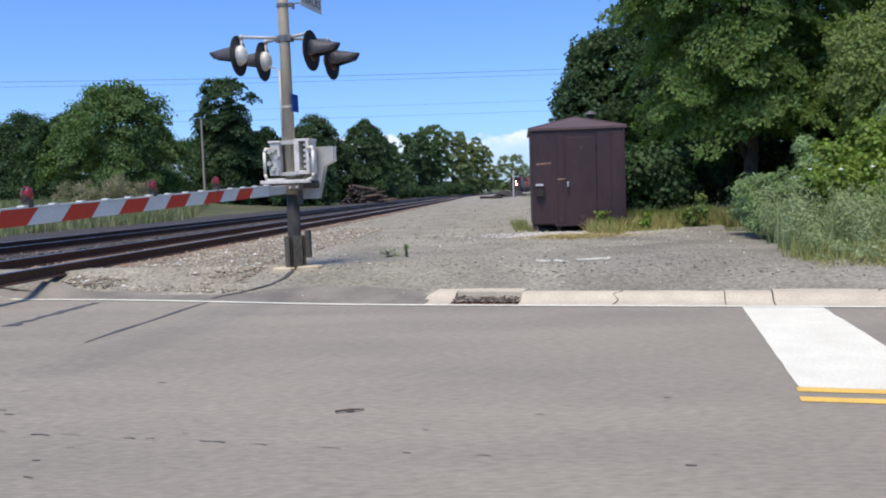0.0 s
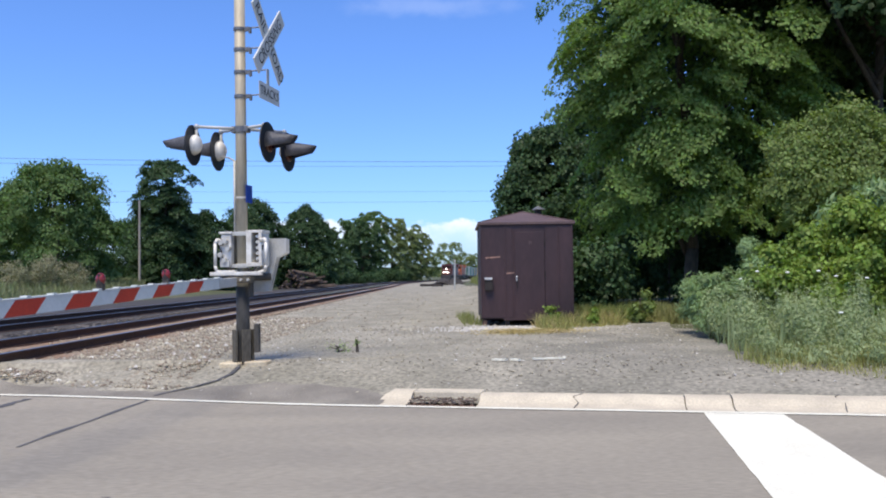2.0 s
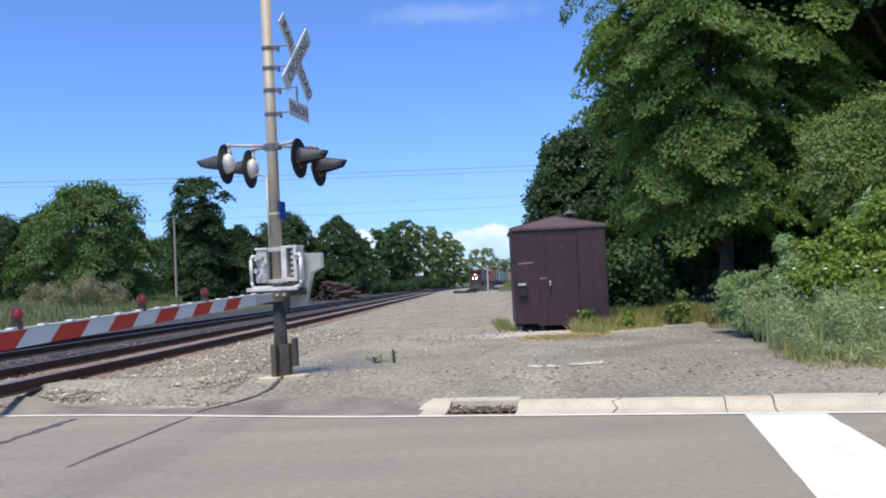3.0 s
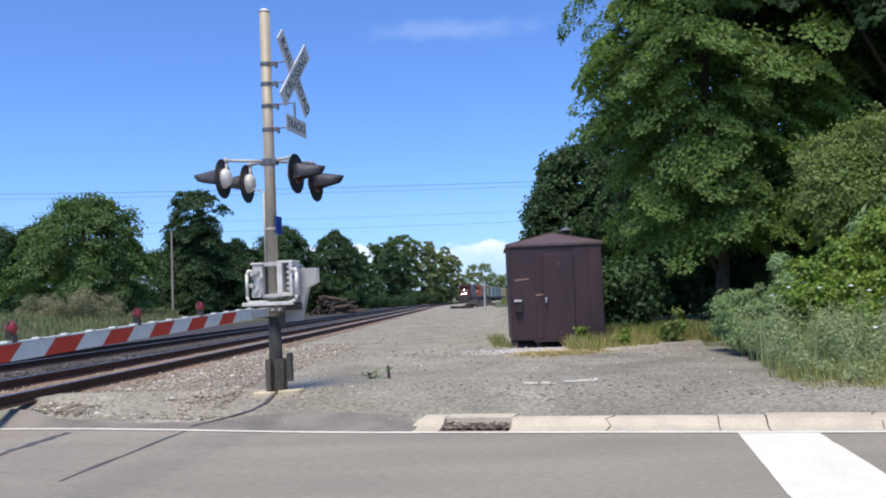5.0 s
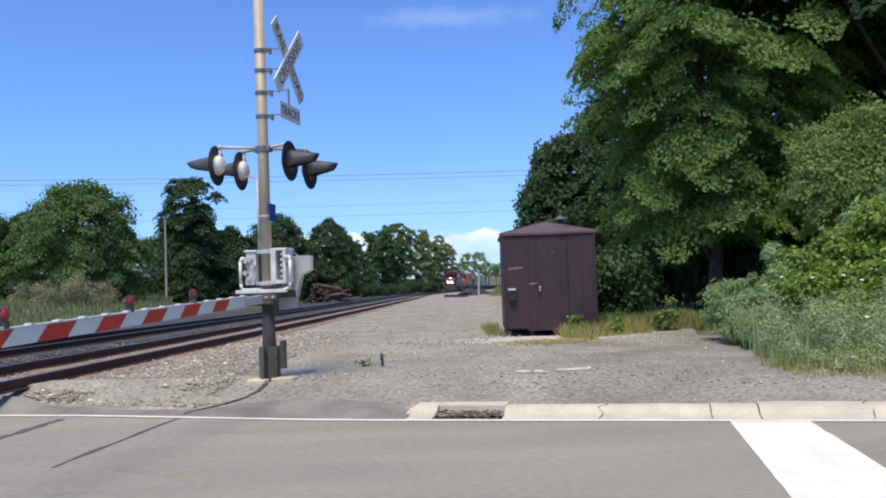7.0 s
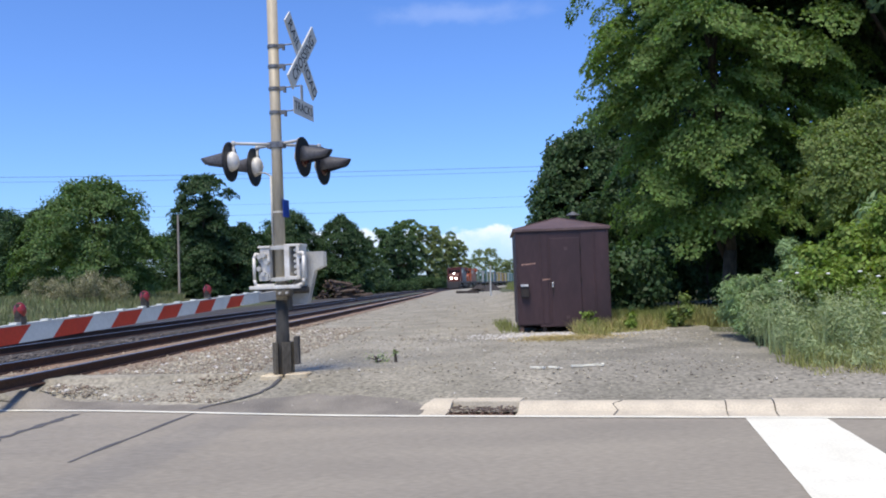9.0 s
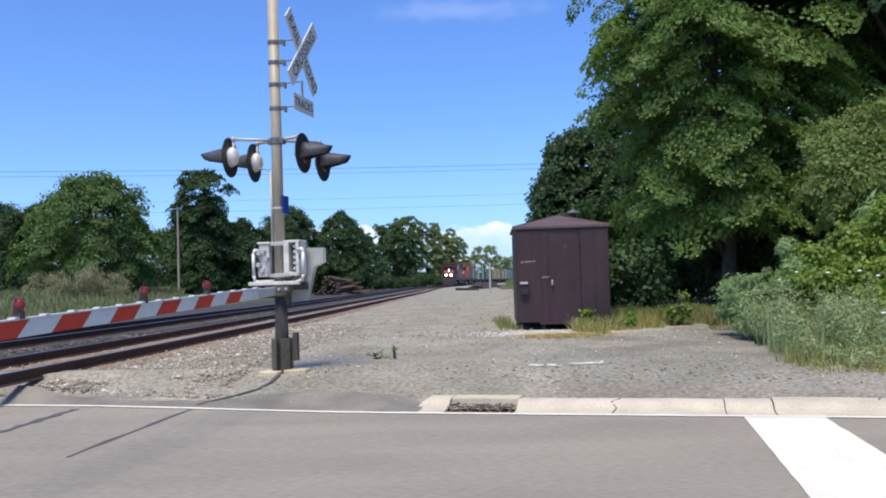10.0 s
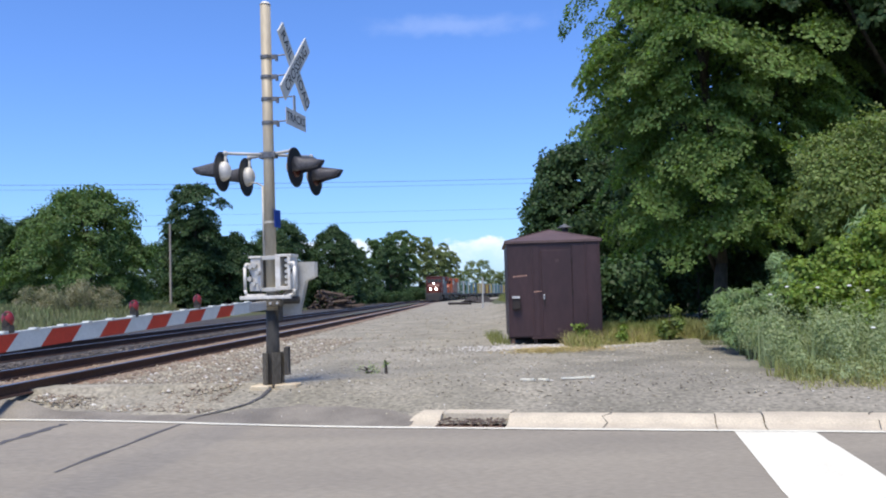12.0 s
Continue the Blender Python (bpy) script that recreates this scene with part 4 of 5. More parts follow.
def gate():
    """The lowered barrier: its drive, counterweight plates and striped arm."""
    z0 = ground_z(MAST_X, MAST_Y)
    t = thing("crossing_gate", pose(MAST_X, MAST_Y, z0), "lowered red and white striped crossing gate with a silver drive box", "crossing gate")
    zc = 1.72 - z0
    F = pose(0, 0, 0, 0, 0, SIGN_TURN)
    b = B()
    box(b, (-0.20, 0.04, zc + 0.08), (0.15, 0.34, 0.44), F, 0.02)
    box(b, (-0.20, 0.04, zc + 0.315), (0.18, 0.38, 0.03), F, 0.01)
    drive = part("drive_box", b, ALUMINIUM, t, "silver-painted drive box")
    for k, (px, pz) in enumerate(((-0.25, 0.18), (-0.19, 0.20), (-0.26, 0.02), (-0.20, -0.05), (-0.15, 0.10))):
        b = B()
        rod(b, F @ Vector((px, -0.20, zc + pz)), F @ Vector((px, -0.11, zc + pz)), 0.032, 0.028, 12)
        part("knob", b, GREY_PLATE, drive, "round grey knob")
    b = B()
    box(b, (-0.115, 0.02, zc + 0.08), (0.03, 0.12, 0.40), F, 0.008)
    part("side_bracket", b, MAST_DARK, t)
    # the other side: a cast frame, open, with a dark inside
    b = B()
    box(b, (0.20, 0.10, zc + 0.10), (0.16, 0.10, 0.40), F, 0.01)
    part("relay_back", b, DARK_IRON, t, "dark inside of the open relay frame")
    b = B()
    for cx, cz, sx, sz in ((0.135, 0.10, 0.075, 0.46), (0.295, 0.10, 0.045, 0.46), (0.21, 0.325, 0.24, 0.035), (0.21, -0.115, 0.20, 0.05)):
        box(b, (cx, -0.02, zc + cz), (sx, 0.26, sz), F, 0.008)
    frame_part = part("relay_frame", b, ALUMINIUM, t, "silver cast frame")
    for k in range(5):
        b = B()
        rod(b, F @ Vector((0.245, -0.12, zc + 0.26 - 0.075 * k)), F @ Vector((0.245, 0.05, zc + 0.26 - 0.075 * k)), 0.024, None, 10)
        part("bolt", b, GREY_PLATE, frame_part)
    for z in (-0.13, 0.30):
        b = B()
        rod(b, (0, 0, zc + z - 0.03), (0, 0, zc + z + 0.03), 0.10, None, 18)
        box(b, (0, -0.09, zc + z), (0.30, 0.03, 0.05), F, 0.006)
        part("mast_clamp", b, GREY_PLATE, t)
    # guard frame of white tube on both sides, with a shelf bar
    b = B()
    box(b, (-0.02, -0.20, zc - 0.235), (0.74, 0.06, 0.05), F, 0.01)
    box(b, (-0.16, -0.17, zc - 0.20), (0.26, 0.08, 0.025), F, 0.008)
    part("support_bar", b, ALUMINIUM, t, "white support bar")
    for x0, x1 in ((-0.31, -0.24), (0.41, 0.30)):
        b = B()
        p = [F @ Vector(v) for v in ((x1, -0.16, zc + 0.21), (x0 * 0.95, -0.20, zc + 0.22), (x0, -0.22, zc + 0.17), (x0, -0.22, zc - 0.13), (x0 * 0.95, -0.21, zc - 0.20), (x1, -0.2, zc - 0.22))]
        for a, c in zip(p, p[1:]):
            rod(b, a, c, 0.021, None, 10)
            ball(b, c, 0.021, None, (1, 1, 1), 10)
        part("guard_tube", b, ALUMINIUM, t, "white bent guard tube", True)
    # hinge casting under the bar, with its bolts and a drooping cable on each side
    b = B()
    box(b, (0.02, -0.16, zc - 0.315), (0.36, 0.12, 0.09), F, 0.015)
    box(b, (-0.14, -0.18, zc - 0.36), (0.07, 0.10, 0.12), F, 0.012)
    hinge_part = part("hinge_casting", b, BASE_IRON, t, "weathered hinge casting")
    for px in (-0.13, -0.04, 0.06, 0.16):
        b = B()
        rod(b, F @ Vector((px, -0.245, zc - 0.315)), F @ Vector((px, -0.20, zc - 0.315)), 0.018, None, 8)
        part("bolt", b, GREY_PLATE, hinge_part)
    for x0, drop in ((-0.29, 0.13), (0.33, 0.16)):
        b = B()
        prev = None
        for i in range(9):
            f = i / 8
            p = F @ Vector((x0 * (1 - 0.7 * f), -0.13, zc + 0.14 - 0.30 * f - drop * math.sin(math.pi * f)))
            if prev:
                rod(b, prev, p, 0.012, None, 6)
            prev = p
        part("cable", b, DARK_IRON, t, "black cable")
    b = B()
    box(b, (-0.275, -0.04, zc + 0.02), (0.02, 0.20, 0.26), F, 0.006)
    box(b, (-0.20, -0.155, zc - 0.10), (0.13, 0.03, 0.09), F, 0.006)
    part("cover_plate", b, GREY_PLATE, drive, "grey cover plate")
    # counterweight plates behind the mast
    for ox in (0.40, 0.20):
        b = B()
        slab(b, [(0.16, 0.24), (0.60, 0.24), (0.60, 0.04), (0.46, -0.02), (0.34, -0.48), (0.10, -0.48)], -0.012, 0.012)
        bmesh.ops.transform(b, matrix=pose(-0.02, ox, zc - 0.0, 90, 0, -12), verts=b.verts)
        part("counterweight", b, GREY_PLATE, t, "grey counterweight plate")
    b = B()
    rod(b, (-0.30, -0.1, zc - 0.28), (0.34, 0.1, zc - 0.28), 0.05, None, 14)
    rod(b, (0.11, -0.09, zc - 0.55), (0.11, -0.09, zc - 0.2), 0.035, None, 10)
    part("hinge_shaft", b, MAST_DARK, t)
    # the arm, from its hinge over the road; local x runs towards the tip
    hinge = Vector((-2.44, 11.15, 1.372))
    tip = Vector((-3.225, 5.52, 1.178))
    d = tip - hinge
    L = d.length
    xa = d.normalized()
    ya = Vector((0, 0, 1)).cross(xa).normalized()
    za = xa.cross(ya)
    M = Matrix.Translation(-Vector((MAST_X, MAST_Y, z0))) @ Matrix.Translation(hinge) @ Matrix((xa, ya, za)).transposed().to_4x4()
    hw, dp = 0.062, 0.022
    b = B()
    box(b, (0.18, 0, 0), (0.62, 0.05, 0.115), M, 0.006)
    part("arm_socket", b, GREY_PLATE, t, "grey arm socket")
    b = B()
    box(b, (0.72, 0, 0), (0.54, 0.043, 0.123), M, 0.002)
    part("arm_stripe", b, ARM_WHITE, t, "white reflective stripe")
    piece, s, red = 0.4064, 1.04, True
    lean = 0.075
    while s < L:
        e = min(s + piece, L)
        b = B()
        prof = [(s + lean, -hw), (e + lean, -hw), (e - lean, hw), (s - lean, hw)]
        front = [b.verts.new(M @ Vector((x, -dp, z))) for x, z in prof]
        back = [b.verts.new(M @ Vector((x, dp, z))) for x, z in prof]
        b.faces.new(front[::-1])
        b.faces.new(back)
        for i in range(4):
            b.faces.new((front[i], front[(i + 1) % 4], back[(i + 1) % 4], back[i]))
        bmesh.ops.recalc_face_normals(b, faces=b.faces)
        part("arm_stripe", b, RED_STRIPE if red else ARM_WHITE, t, "red reflective stripe" if red else "white reflective stripe")
        red = not red
        s = e
    b = B()
    box(b, (L / 2 + 0.2, 0.0, hw + 0.007), (L - 0.4, 0.05, 0.012), M)
    for i in range(14):
        box(b, (0.5 + i * 0.36, 0, hw + 0.017), (0.05, 0.06, 0.014), M)
    part("arm_cap_strip", b, ARM_WHITE, t)
    for x, big in ((1.95, 1.0), (3.32, 1.0), (5.12, 1.0)):
        b = B()
        box(b, (x, 0, hw + 0.035), (0.06, 0.06, 0.06), M, 0.005)
        base = part("lamp_foot", b, MAST_DARK, t)
        b = B()
        ball(b, (x, 0, hw + 0.105), 0.052, M, (0.75, 0.9, 1.15), 14)
        part("arm_lamp", b, RED_LENS, base, "red arm lamp", True)
        b = B()
        rod(b, M @ Vector((x + 0.012, 0, hw + 0.06)), M @ Vector((x + 0.012, 0, hw + 0.155)), 0.034, 0.020, 10)
        part("lamp_back", b, DARK_IRON, base)


def shed():
    x0, x1, yf, dep = 1.37, 3.44, 18.95, 2.4
    zg = ground_z(2.4, 18.95)
    t = thing("equipment_shed", pose((x0 + x1) / 2, yf, zg, 0, 0, -2.5), "dark brown sheet-metal equipment shed on short legs", "shed")
    w, h0, h1 = x1 - x0, 0.17, 2.27
    b = B()
    box(b, (0, dep / 2, (h0 + h1) / 2), (w, dep, h1 - h0), None, 0.01)
    part("body", b, SHED_BROWN, t)
    # sheet panels with standing seams on the front
    for cx, ww in ((-w / 2 + 0.36, 0.70), (w / 2 - 0.16, 0.30), (w / 2 - 0.475, 0.315)):
        b = B()
        box(b, (cx, -0.006, (h0 + h1) / 2 - 0.02), (ww - 0.012, 0.02, h1 - h0 - 0.09), None, 0.004)
        part("panel", b, SHED_BROWN, t)
    for cx in (-w / 2 + 0.02, -w / 2 + 0.56, w / 2 - 0.32, w / 2 - 0.02):
        b = B()
        box(b, (cx, -0.018, (h0 + h1) / 2), (0.03, 0.03, h1 - h0 - 0.03), None, 0.004)
        part("seam", b, SHED_BROWN, t)
    b = B()
    box(b, (0.06, -0.014, 1.14), (0.66, 0.035, 1.92), None, 0.008)
    door = part("door", b, SHED_BROWN, t)
    for z in (0.45, 1.15, 1.85):
        b = B()
        rod(b, (0.40, -0.035, z - 0.06), (0.40, -0.035, z + 0.06), 0.014, None, 8)
        part("hinge", b, DARK_IRON, door)
    b = B()
    box(b, (-0.235, -0.05, 1.06), (0.035, 0.03, 0.10), None, 0.006)
    ball(b, (-0.235, -0.065, 1.10), 0.022)
    part("lock", b, WHITE_TIN, door, "bright padlock")
    b = B()
    rod(b, (-0.225, -0.05, 0.86), (-0.225, -0.05, 1.02), 0.012, None, 8)
    part("handle", b, DARK_IRON, door)
    b = B()
    box(b, (0.06, -0.03, 0.16), (1.2, 0.03, 0.05), None, 0.004)
    part("sill", b, SHED_BROWN, t)
    # meter box
    b = B()
    box(b, (-w / 2 + 0.18, -0.06, 0.92), (0.18, 0.13, 0.24), None, 0.02)
    mb = part("meter_box", b, DARK_IRON, t, "dark meter box")
    b = B()
    box(b, (-w / 2 + 0.17, -0.075, 1.065), (0.17, 0.15, 0.05), None, 0.01)
    part("meter_lid", b, WHITE_TIN, mb, "white metal lid")
    # faded markings
    rng = random.Random(2)
    for cx, cz, n, mt in ((-w / 2 + 0.14, 1.53, 7, ORANGE_MARK), (-0.44, 1.18, 4, ORANGE_MARK)):
        for i in range(n):
            b = B()
            box(b, (cx + i * 0.046, -0.0185, cz + 0.003 * i), (0.026 + 0.01 * rng.random(), 0.003, 0.022 + 0.015 * rng.random()))
            part("marking", b, mt, t, "faded orange marking")
    for px, pz in ((0.06, 0.33), (0.10, 0.33), (0.06, 1.86), (0.10, 1.86)):
        b = B()
        box(b, (px, -0.034, pz), (0.018, 0.006, 0.07), None)
        part("vent_slot", b, SHED_ROOF, t)
    # added strip under the back wall: blocks light so the gap below stays dark
    b = B()
    box(b, (0, dep - 0.05, 0.02), (w - 0.1, 0.04, 0.36))
    part("back_skirt", b, SHED_BROWN, t)
    # hip roof with a rim and a rain cap
    b = B()
    e = 0.05
    base = [b.verts.new(v) for v in ((-w / 2 - e, -e, h1), (w / 2 + e, -e, h1), (w / 2 + e, dep + e, h1), (-w / 2 - e, dep + e, h1))]
    mid = [b.verts.new(v.co + Vector((0, 0, 0.05))) for v in base]
    apex = b.verts.new((0.0, dep * 0.45, h1 + 0.36))
    b.faces.new(base[::-1])
    for i in range(4):
        j = (i + 1) % 4
        b.faces.new((base[i], base[j], mid[j], mid[i]))
        b.faces.new((mid[i], mid[j], apex))
    roof = part("roof", b, SHED_ROOF, t, "faded reddish hip roof")
    for i, c in enumerate(((-w / 2 - e, -e), (w / 2 + e, -e))):
        b = B()
        rod(b, (*c, h1 + 0.055), (0, dep * 0.45, h1 + 0.365), 0.012, None, 6)
        part("roof_seam", b, SHED_ROOF, roof)
    b = B()
    rod(b, (0.42, dep * 0.6, h1 + 0.2), (0.42, dep * 0.6, h1 + 0.42), 0.08, None, 14)
    vent = part("vent_pipe", b, DARK_IRON, roof)
    b = B()
    rod(b, (0.42, dep * 0.6, h1 + 0.43), (0.42, dep * 0.6, h1 + 0.52), 0.18, 0.03, 14)
    part("rain_cap", b, CLAMP, vent, "grey metal rain cap")
    for cx in (-w / 2 + 0.08, -0.45, 0.25, w / 2 - 0.08):
        for cy in (0.08, dep - 0.08):
            b = B()
            box(b, (cx, cy, 0.0), (0.09, 0.09, 0.30))
            part("leg", b, RUST if cx < -0.6 else DARK_IRON, t)


def timber_pile():
    rng = random.Random(12)
    t = thing("timber_pile", pose(-12.9, 95, ground_z(-12.9, 95), 0, 0, 10), "untidy pile of old weathered railway ties", "timber pile")
    bm = B()
    box(bm, (0, 0, 0), (2.6, 0.23, 0.19), None, 0.02)
    me = mesh_of(bm, "old_tie", OLD_TIE)
    for layer in range(8):
        n = 11 - layer
        for i in range(n):
            ob = new("old_tie", me)
            ob.parent = t
            x = rng.uniform(-2.4 + layer * 0.10, 2.6 - layer * 0.28)
            ob.matrix_basis = pose(x, (i - n / 2) * 0.30, 0.1 + layer * 0.24, rng.uniform(-8, 8), rng.uniform(-14, 14), rng.uniform(-60, 40) if x > 0 else rng.uniform(60, 100))


def old_ties_on_gravel():
    for i, (x, y, a) in enumerate(((0.85, 100, 22), (2.1, 97, -14))):
        bm = B()
        box(bm, (0, 0, 0.13), (1.35, 0.55, 0.36), None, 0.1)
        ob = part("discarded_tie", bm, DARK_IRON)
        ob.matrix_basis = pose(x, y, ground_z(x, y) - 0.02, 0, 2, a)
        tagged(ob, "dark discarded wooden tie lying on gravel", "railway tie", "discarded ties")


def marker_post():
    x, y = 2.75, 65
    t = thing("marker_post", pose(x, y, ground_z(x, y), 0, 1, 0), "slim pale grey post standing in the gravel", "post")
    b = B()
    rod(b, (0, 0, -0.3), (0, 0, 2.3), 0.07, 0.06, 10)
    part("post_shaft", b, GREY_PLATE, t)
    b = B()
    box(b, (0, -0.05, 2.2), (0.12, 0.03, 0.25), None, 0.005)
    part("post_plate", b, GREY_PLATE, t)


def utility_pole(x, y, h, arms, label):
    t = thing("utility_pole", pose(x, y, ground_z(x, y)), label, "utility pole", "utility poles")
    b = B()
    rod(b, (0, 0, -0.5), (0, 0, h), 0.115, 0.085, 10)
    part("pole", b, POLE_WOOD, t)
    for z, half in arms:
        b = B()
        box(b, (0, -0.12, h - z), (half * 2, 0.1, 0.12), pose(0, 0, 0, 0, 0, -15), 0.01)
        part("crossarm", b, POLE_WOOD, t)
        for k in (-1, -0.4, 0.4, 1):
            b = B()
            p = pose(0, 0, 0, 0, 0, -15) @ Vector((k * half * 0.92, -0.12, h - z + 0.06))
            rod(b, p, p + Vector((0, 0, 0.14)), 0.035, None, 8)
            part("insulator", b, GREY_PLATE, t)
    return t


def wire(a, b, sag, r=0.02):
    cu = bpy.data.curves.new("power_line", "CURVE")
    cu.dimensions, cu.bevel_depth, cu.bevel_resolution = "3D", r, 1
    sp = cu.splines.new("POLY")
    n = 24
    sp.points.add(n)
    a, b = Vector(a), Vector(b)
    for i in range(n + 1):
        f = i / n
        p = a.lerp(b, f)
        sp.points[i].co = (p.x, p.y, p.z - 4 * sag * f * (1 - f), 1)
    cu.materials.append(WIRE)
    tagged(new("power_line", cu), "thin dark overhead power line against the sky", "power line", "power lines")


# ---- the train ----
def wheelsets(parent, ys, r=0.5):
    for y in ys:
        b = B()
        for sx in (-0.76, 0.76):
            rod(b, (sx - 0.06, y, r), (sx + 0.06, y, r), r, None, 16)
        rod(b, (-0.75, y, r), (0.75, y, r), 0.08, None, 8)
        part("wheelset", b, DARK_IRON, parent)


def truck_frame(parent, y, half):
    b = B()
    for sx in (-1.05, 1.05):
        box(b, (sx, y, 0.62), (0.18, half * 2, 0.34), None, 0.03)
    box(b, (0, y, 0.7), (2.0, 0.5, 0.3), None, 0.02)
    part("truck_frame", b, LOCO_BLACK, parent)


def locomotive(paint, name_label, lit):
    """A six-axle road diesel; its nose looks along -y; origin on the rails below the nose."""
    t = thing("locomotive", pose(0, 0, 0), name_label, "locomotive", "the train's locomotives")
    b = B()
    box(b, (0, 11.0, 1.28), (2.95, 21.4, 0.34), None, 0.03)
    part("deck", b, LOCO_BLACK, t)
    b = B()
    box(b, (0, 0.25, 0.72), (2.8, 0.35, 0.95), None, 0.05)
    slab(b, [(-1.35, 0.1), (1.35, 0.1), (1.0, -0.3), (-1.0, -0.3)], 0.12, 0.75)
    part("pilot", b, LOCO_BLACK, t, "black pilot plow")
    b = B()
    prof = [(0.9, 1.45), (0.75, 2.6), (0.95, 2.95), (2.3, 3.1), (2.3, 1.45)]
    lo = [b.verts.new((-0.95, y, z)) for y, z in prof]
    hi = [b.verts.new((0.95, y, z)) for y, z in prof]
    b.faces.new(lo)
    b.faces.new(hi[::-1])
    for i in range(5):
        b.faces.new((lo[i], hi[i], hi[(i + 1) % 5], lo[(i + 1) % 5]))
    bmesh.ops.recalc_face_normals(b, faces=b.faces)
    part("nose", b, paint, t)
    b = B()
    box(b, (0, 3.5, 2.85), (3.0, 2.5, 2.9), None, 0.12)
    cab = part("cab", b, paint, t)
    b = B()
    box(b, (0, 3.5, 4.36), (2.9, 2.7, 0.14), None, 0.05)
    part("cab_roof", b, paint, cab)
    for sx in (-0.95, -0.32, 0.32, 0.95):
        b = B()
        box(b, (sx, 2.235, 3.62), (0.52, 0.03, 0.60), None, 0.01)
        part("windshield", b, DARK_GLASS, cab)
    for sx in (-1.505, 1.505):
        b = B()
        box(b, (sx, 3.6, 3.55), (0.03, 1.5, 0.65), None, 0.01)
        part("side_window", b, DARK_GLASS, cab)
    b = B()
    box(b, (0, 12.3, 2.95), (1.9, 15.0, 3.0), None, 0.08)
    part("long_hood", b, LOCO_GREY if lit else paint, t)
    b = B()
    box(b, (0, 17.6, 4.2), (2.9, 3.6, 0.8), None, 0.08)
    part("radiator_wing", b, paint, t)
    b = B()
    box(b, (0, 10.5, 4.45), (1.2, 2.6, 0.3), None, 0.05)
    part("exhaust_housing", b, paint, t)
    b = B()
    box(b, (0, 11.0, 0.85), (2.6, 5.0, 0.8), None, 0.15)
    part("fuel_tank", b, LOCO_BLACK, t)
    b = B()
    for sx in (-1.4, 1.4):
        for y in (0.5, 4.8, 8, 11, 14, 17, 20, 21.4):
            rod(b, (sx, y, 1.45), (sx, y, 2.45), 0.02, None, 6)
        rod(b, (sx, 4.8, 2.45), (sx, 21.4, 2.45), 0.02, None, 6)
        rod(b, (sx, 0.5, 2.45), (sx, 2.2, 2.45), 0.02, None, 6)
    part("handrail", b, CAR_COLOURS["white"], t)
    for y in (4.0, 18.0):
        truck_frame(t, y, 2.5)
        wheelsets(t, (y - 1.9, y, y + 1.9))
    if lit:
        for x, y, z, r in ((-0.48, 0.02, 2.15, 0.15), (0.48, 0.02, 2.15, 0.15), (0, 0.70, 3.15, 0.10)):
            b = B()
            rod(b, (x, y - 0.05, z), (x, y + 0.12, z), r, None, 18)
            part("headlight", b, LAMP_GLOW, t, "lit headlight")
    return t


def flat_car(loads, label):
    """A flat car with upright coloured bulkheads; 18 m over the couplers."""
    t = thing("freight_car", pose(0, 0, 0), label, "freight car", "freight cars of the train")
    b = B()
    box(b, (0, 9, 1.05), (2.7, 17.4, 0.35), None, 0.03)
    part("deck", b, LOCO_BLACK, t)
    b = B()
    box(b, (0, 9, 0.78), (0.5, 18.4, 0.3), None, 0.02)
    part("centre_sill", b, LOCO_BLACK, t)
    for y, h, col in loads:
        b = B()
        for sx in (-1.16, 0, 1.16):
            box(b, (sx, y, 1.23 + h / 2), (0.34, 0.30, h), None, 0.02)
        for z in (0.5, h - 0.12):
            box(b, (0, y, 1.23 + z), (2.6, 0.2, 0.22), None, 0.02)
        part("bulkhead", b, CAR_COLOURS[col], t, col + " upright bulkhead")
    for y in (2.6, 15.4):
        truck_frame(t, y, 1.3)
        wheelsets(t, (y - 0.88, y + 0.88), 0.44)
    return t


def build_train():
    lead = locomotive(LOCO_RED, "red-orange diesel locomotive with lit headlights, leading the train", True)
    second = locomotive(LOCO_ORANGE, "bright orange diesel locomotive coupled behind the leading one", False)
    patterns = [
        ([(0.5, 3.2, "green"), (8.6, 3.0, "white"), (17.2, 3.2, "teal")], "flat car with green, white and teal bulkheads"),
        ([(0.5, 3.0, "white"), (9.4, 2.9, "teal"), (17.2, 3.0, "blue")], "flat car with blue, teal and white bulkheads"),
        ([(0.5, 3.0, "green"), (11.0, 2.8, "yellow"), (17.2, 3.0, "white")], "flat car with white, green and yellow bulkheads"),
        ([(0.5, 2.8, "brown"), (4.6, 2.6, "yellow"), (9.6, 2.6, "brown"), (17.2, 2.8, "yellow")], "flat car with yellow and brown bulkheads"),
    ]
    cars = [lead, second]
    for k in range(11):
        loads, label = patterns[k % 4]
        cars.append(flat_car(loads, label))
    offs, o = [], 0.0
    for c in cars:
        offs.append(o)
        o += 22.4 if c in (lead, second) else 18.8
    return list(zip(cars, offs))


TRAIN_END, TRAIN_SPEED = 150.0, 8.6


def motions():
    for car, off in TRAIN:
        rows = []
        for k in range(9):
            t = 1.5 * k
            y = TRAIN_END + TRAIN_SPEED * (12.0 - t) + off
            slope = (track_x(y + 12) - track_x(y)) / 12.0
            rows.append((t, pose(track_x(y), y, track_z(y), 0, 0, -math.degrees(math.atan(slope)))))
        walk(car, rows)


# ---- put it together ----
ground_sheet()
gravel_yard()
road()
kerb()
track(0.0, "track_near", BALLAST, "rusty railway track on brown stone ballast")
track(-4.1, "track_far", BALLAST_DARK, "dark railway track on oil-stained ballast, its shoulder dark for shrub shade")


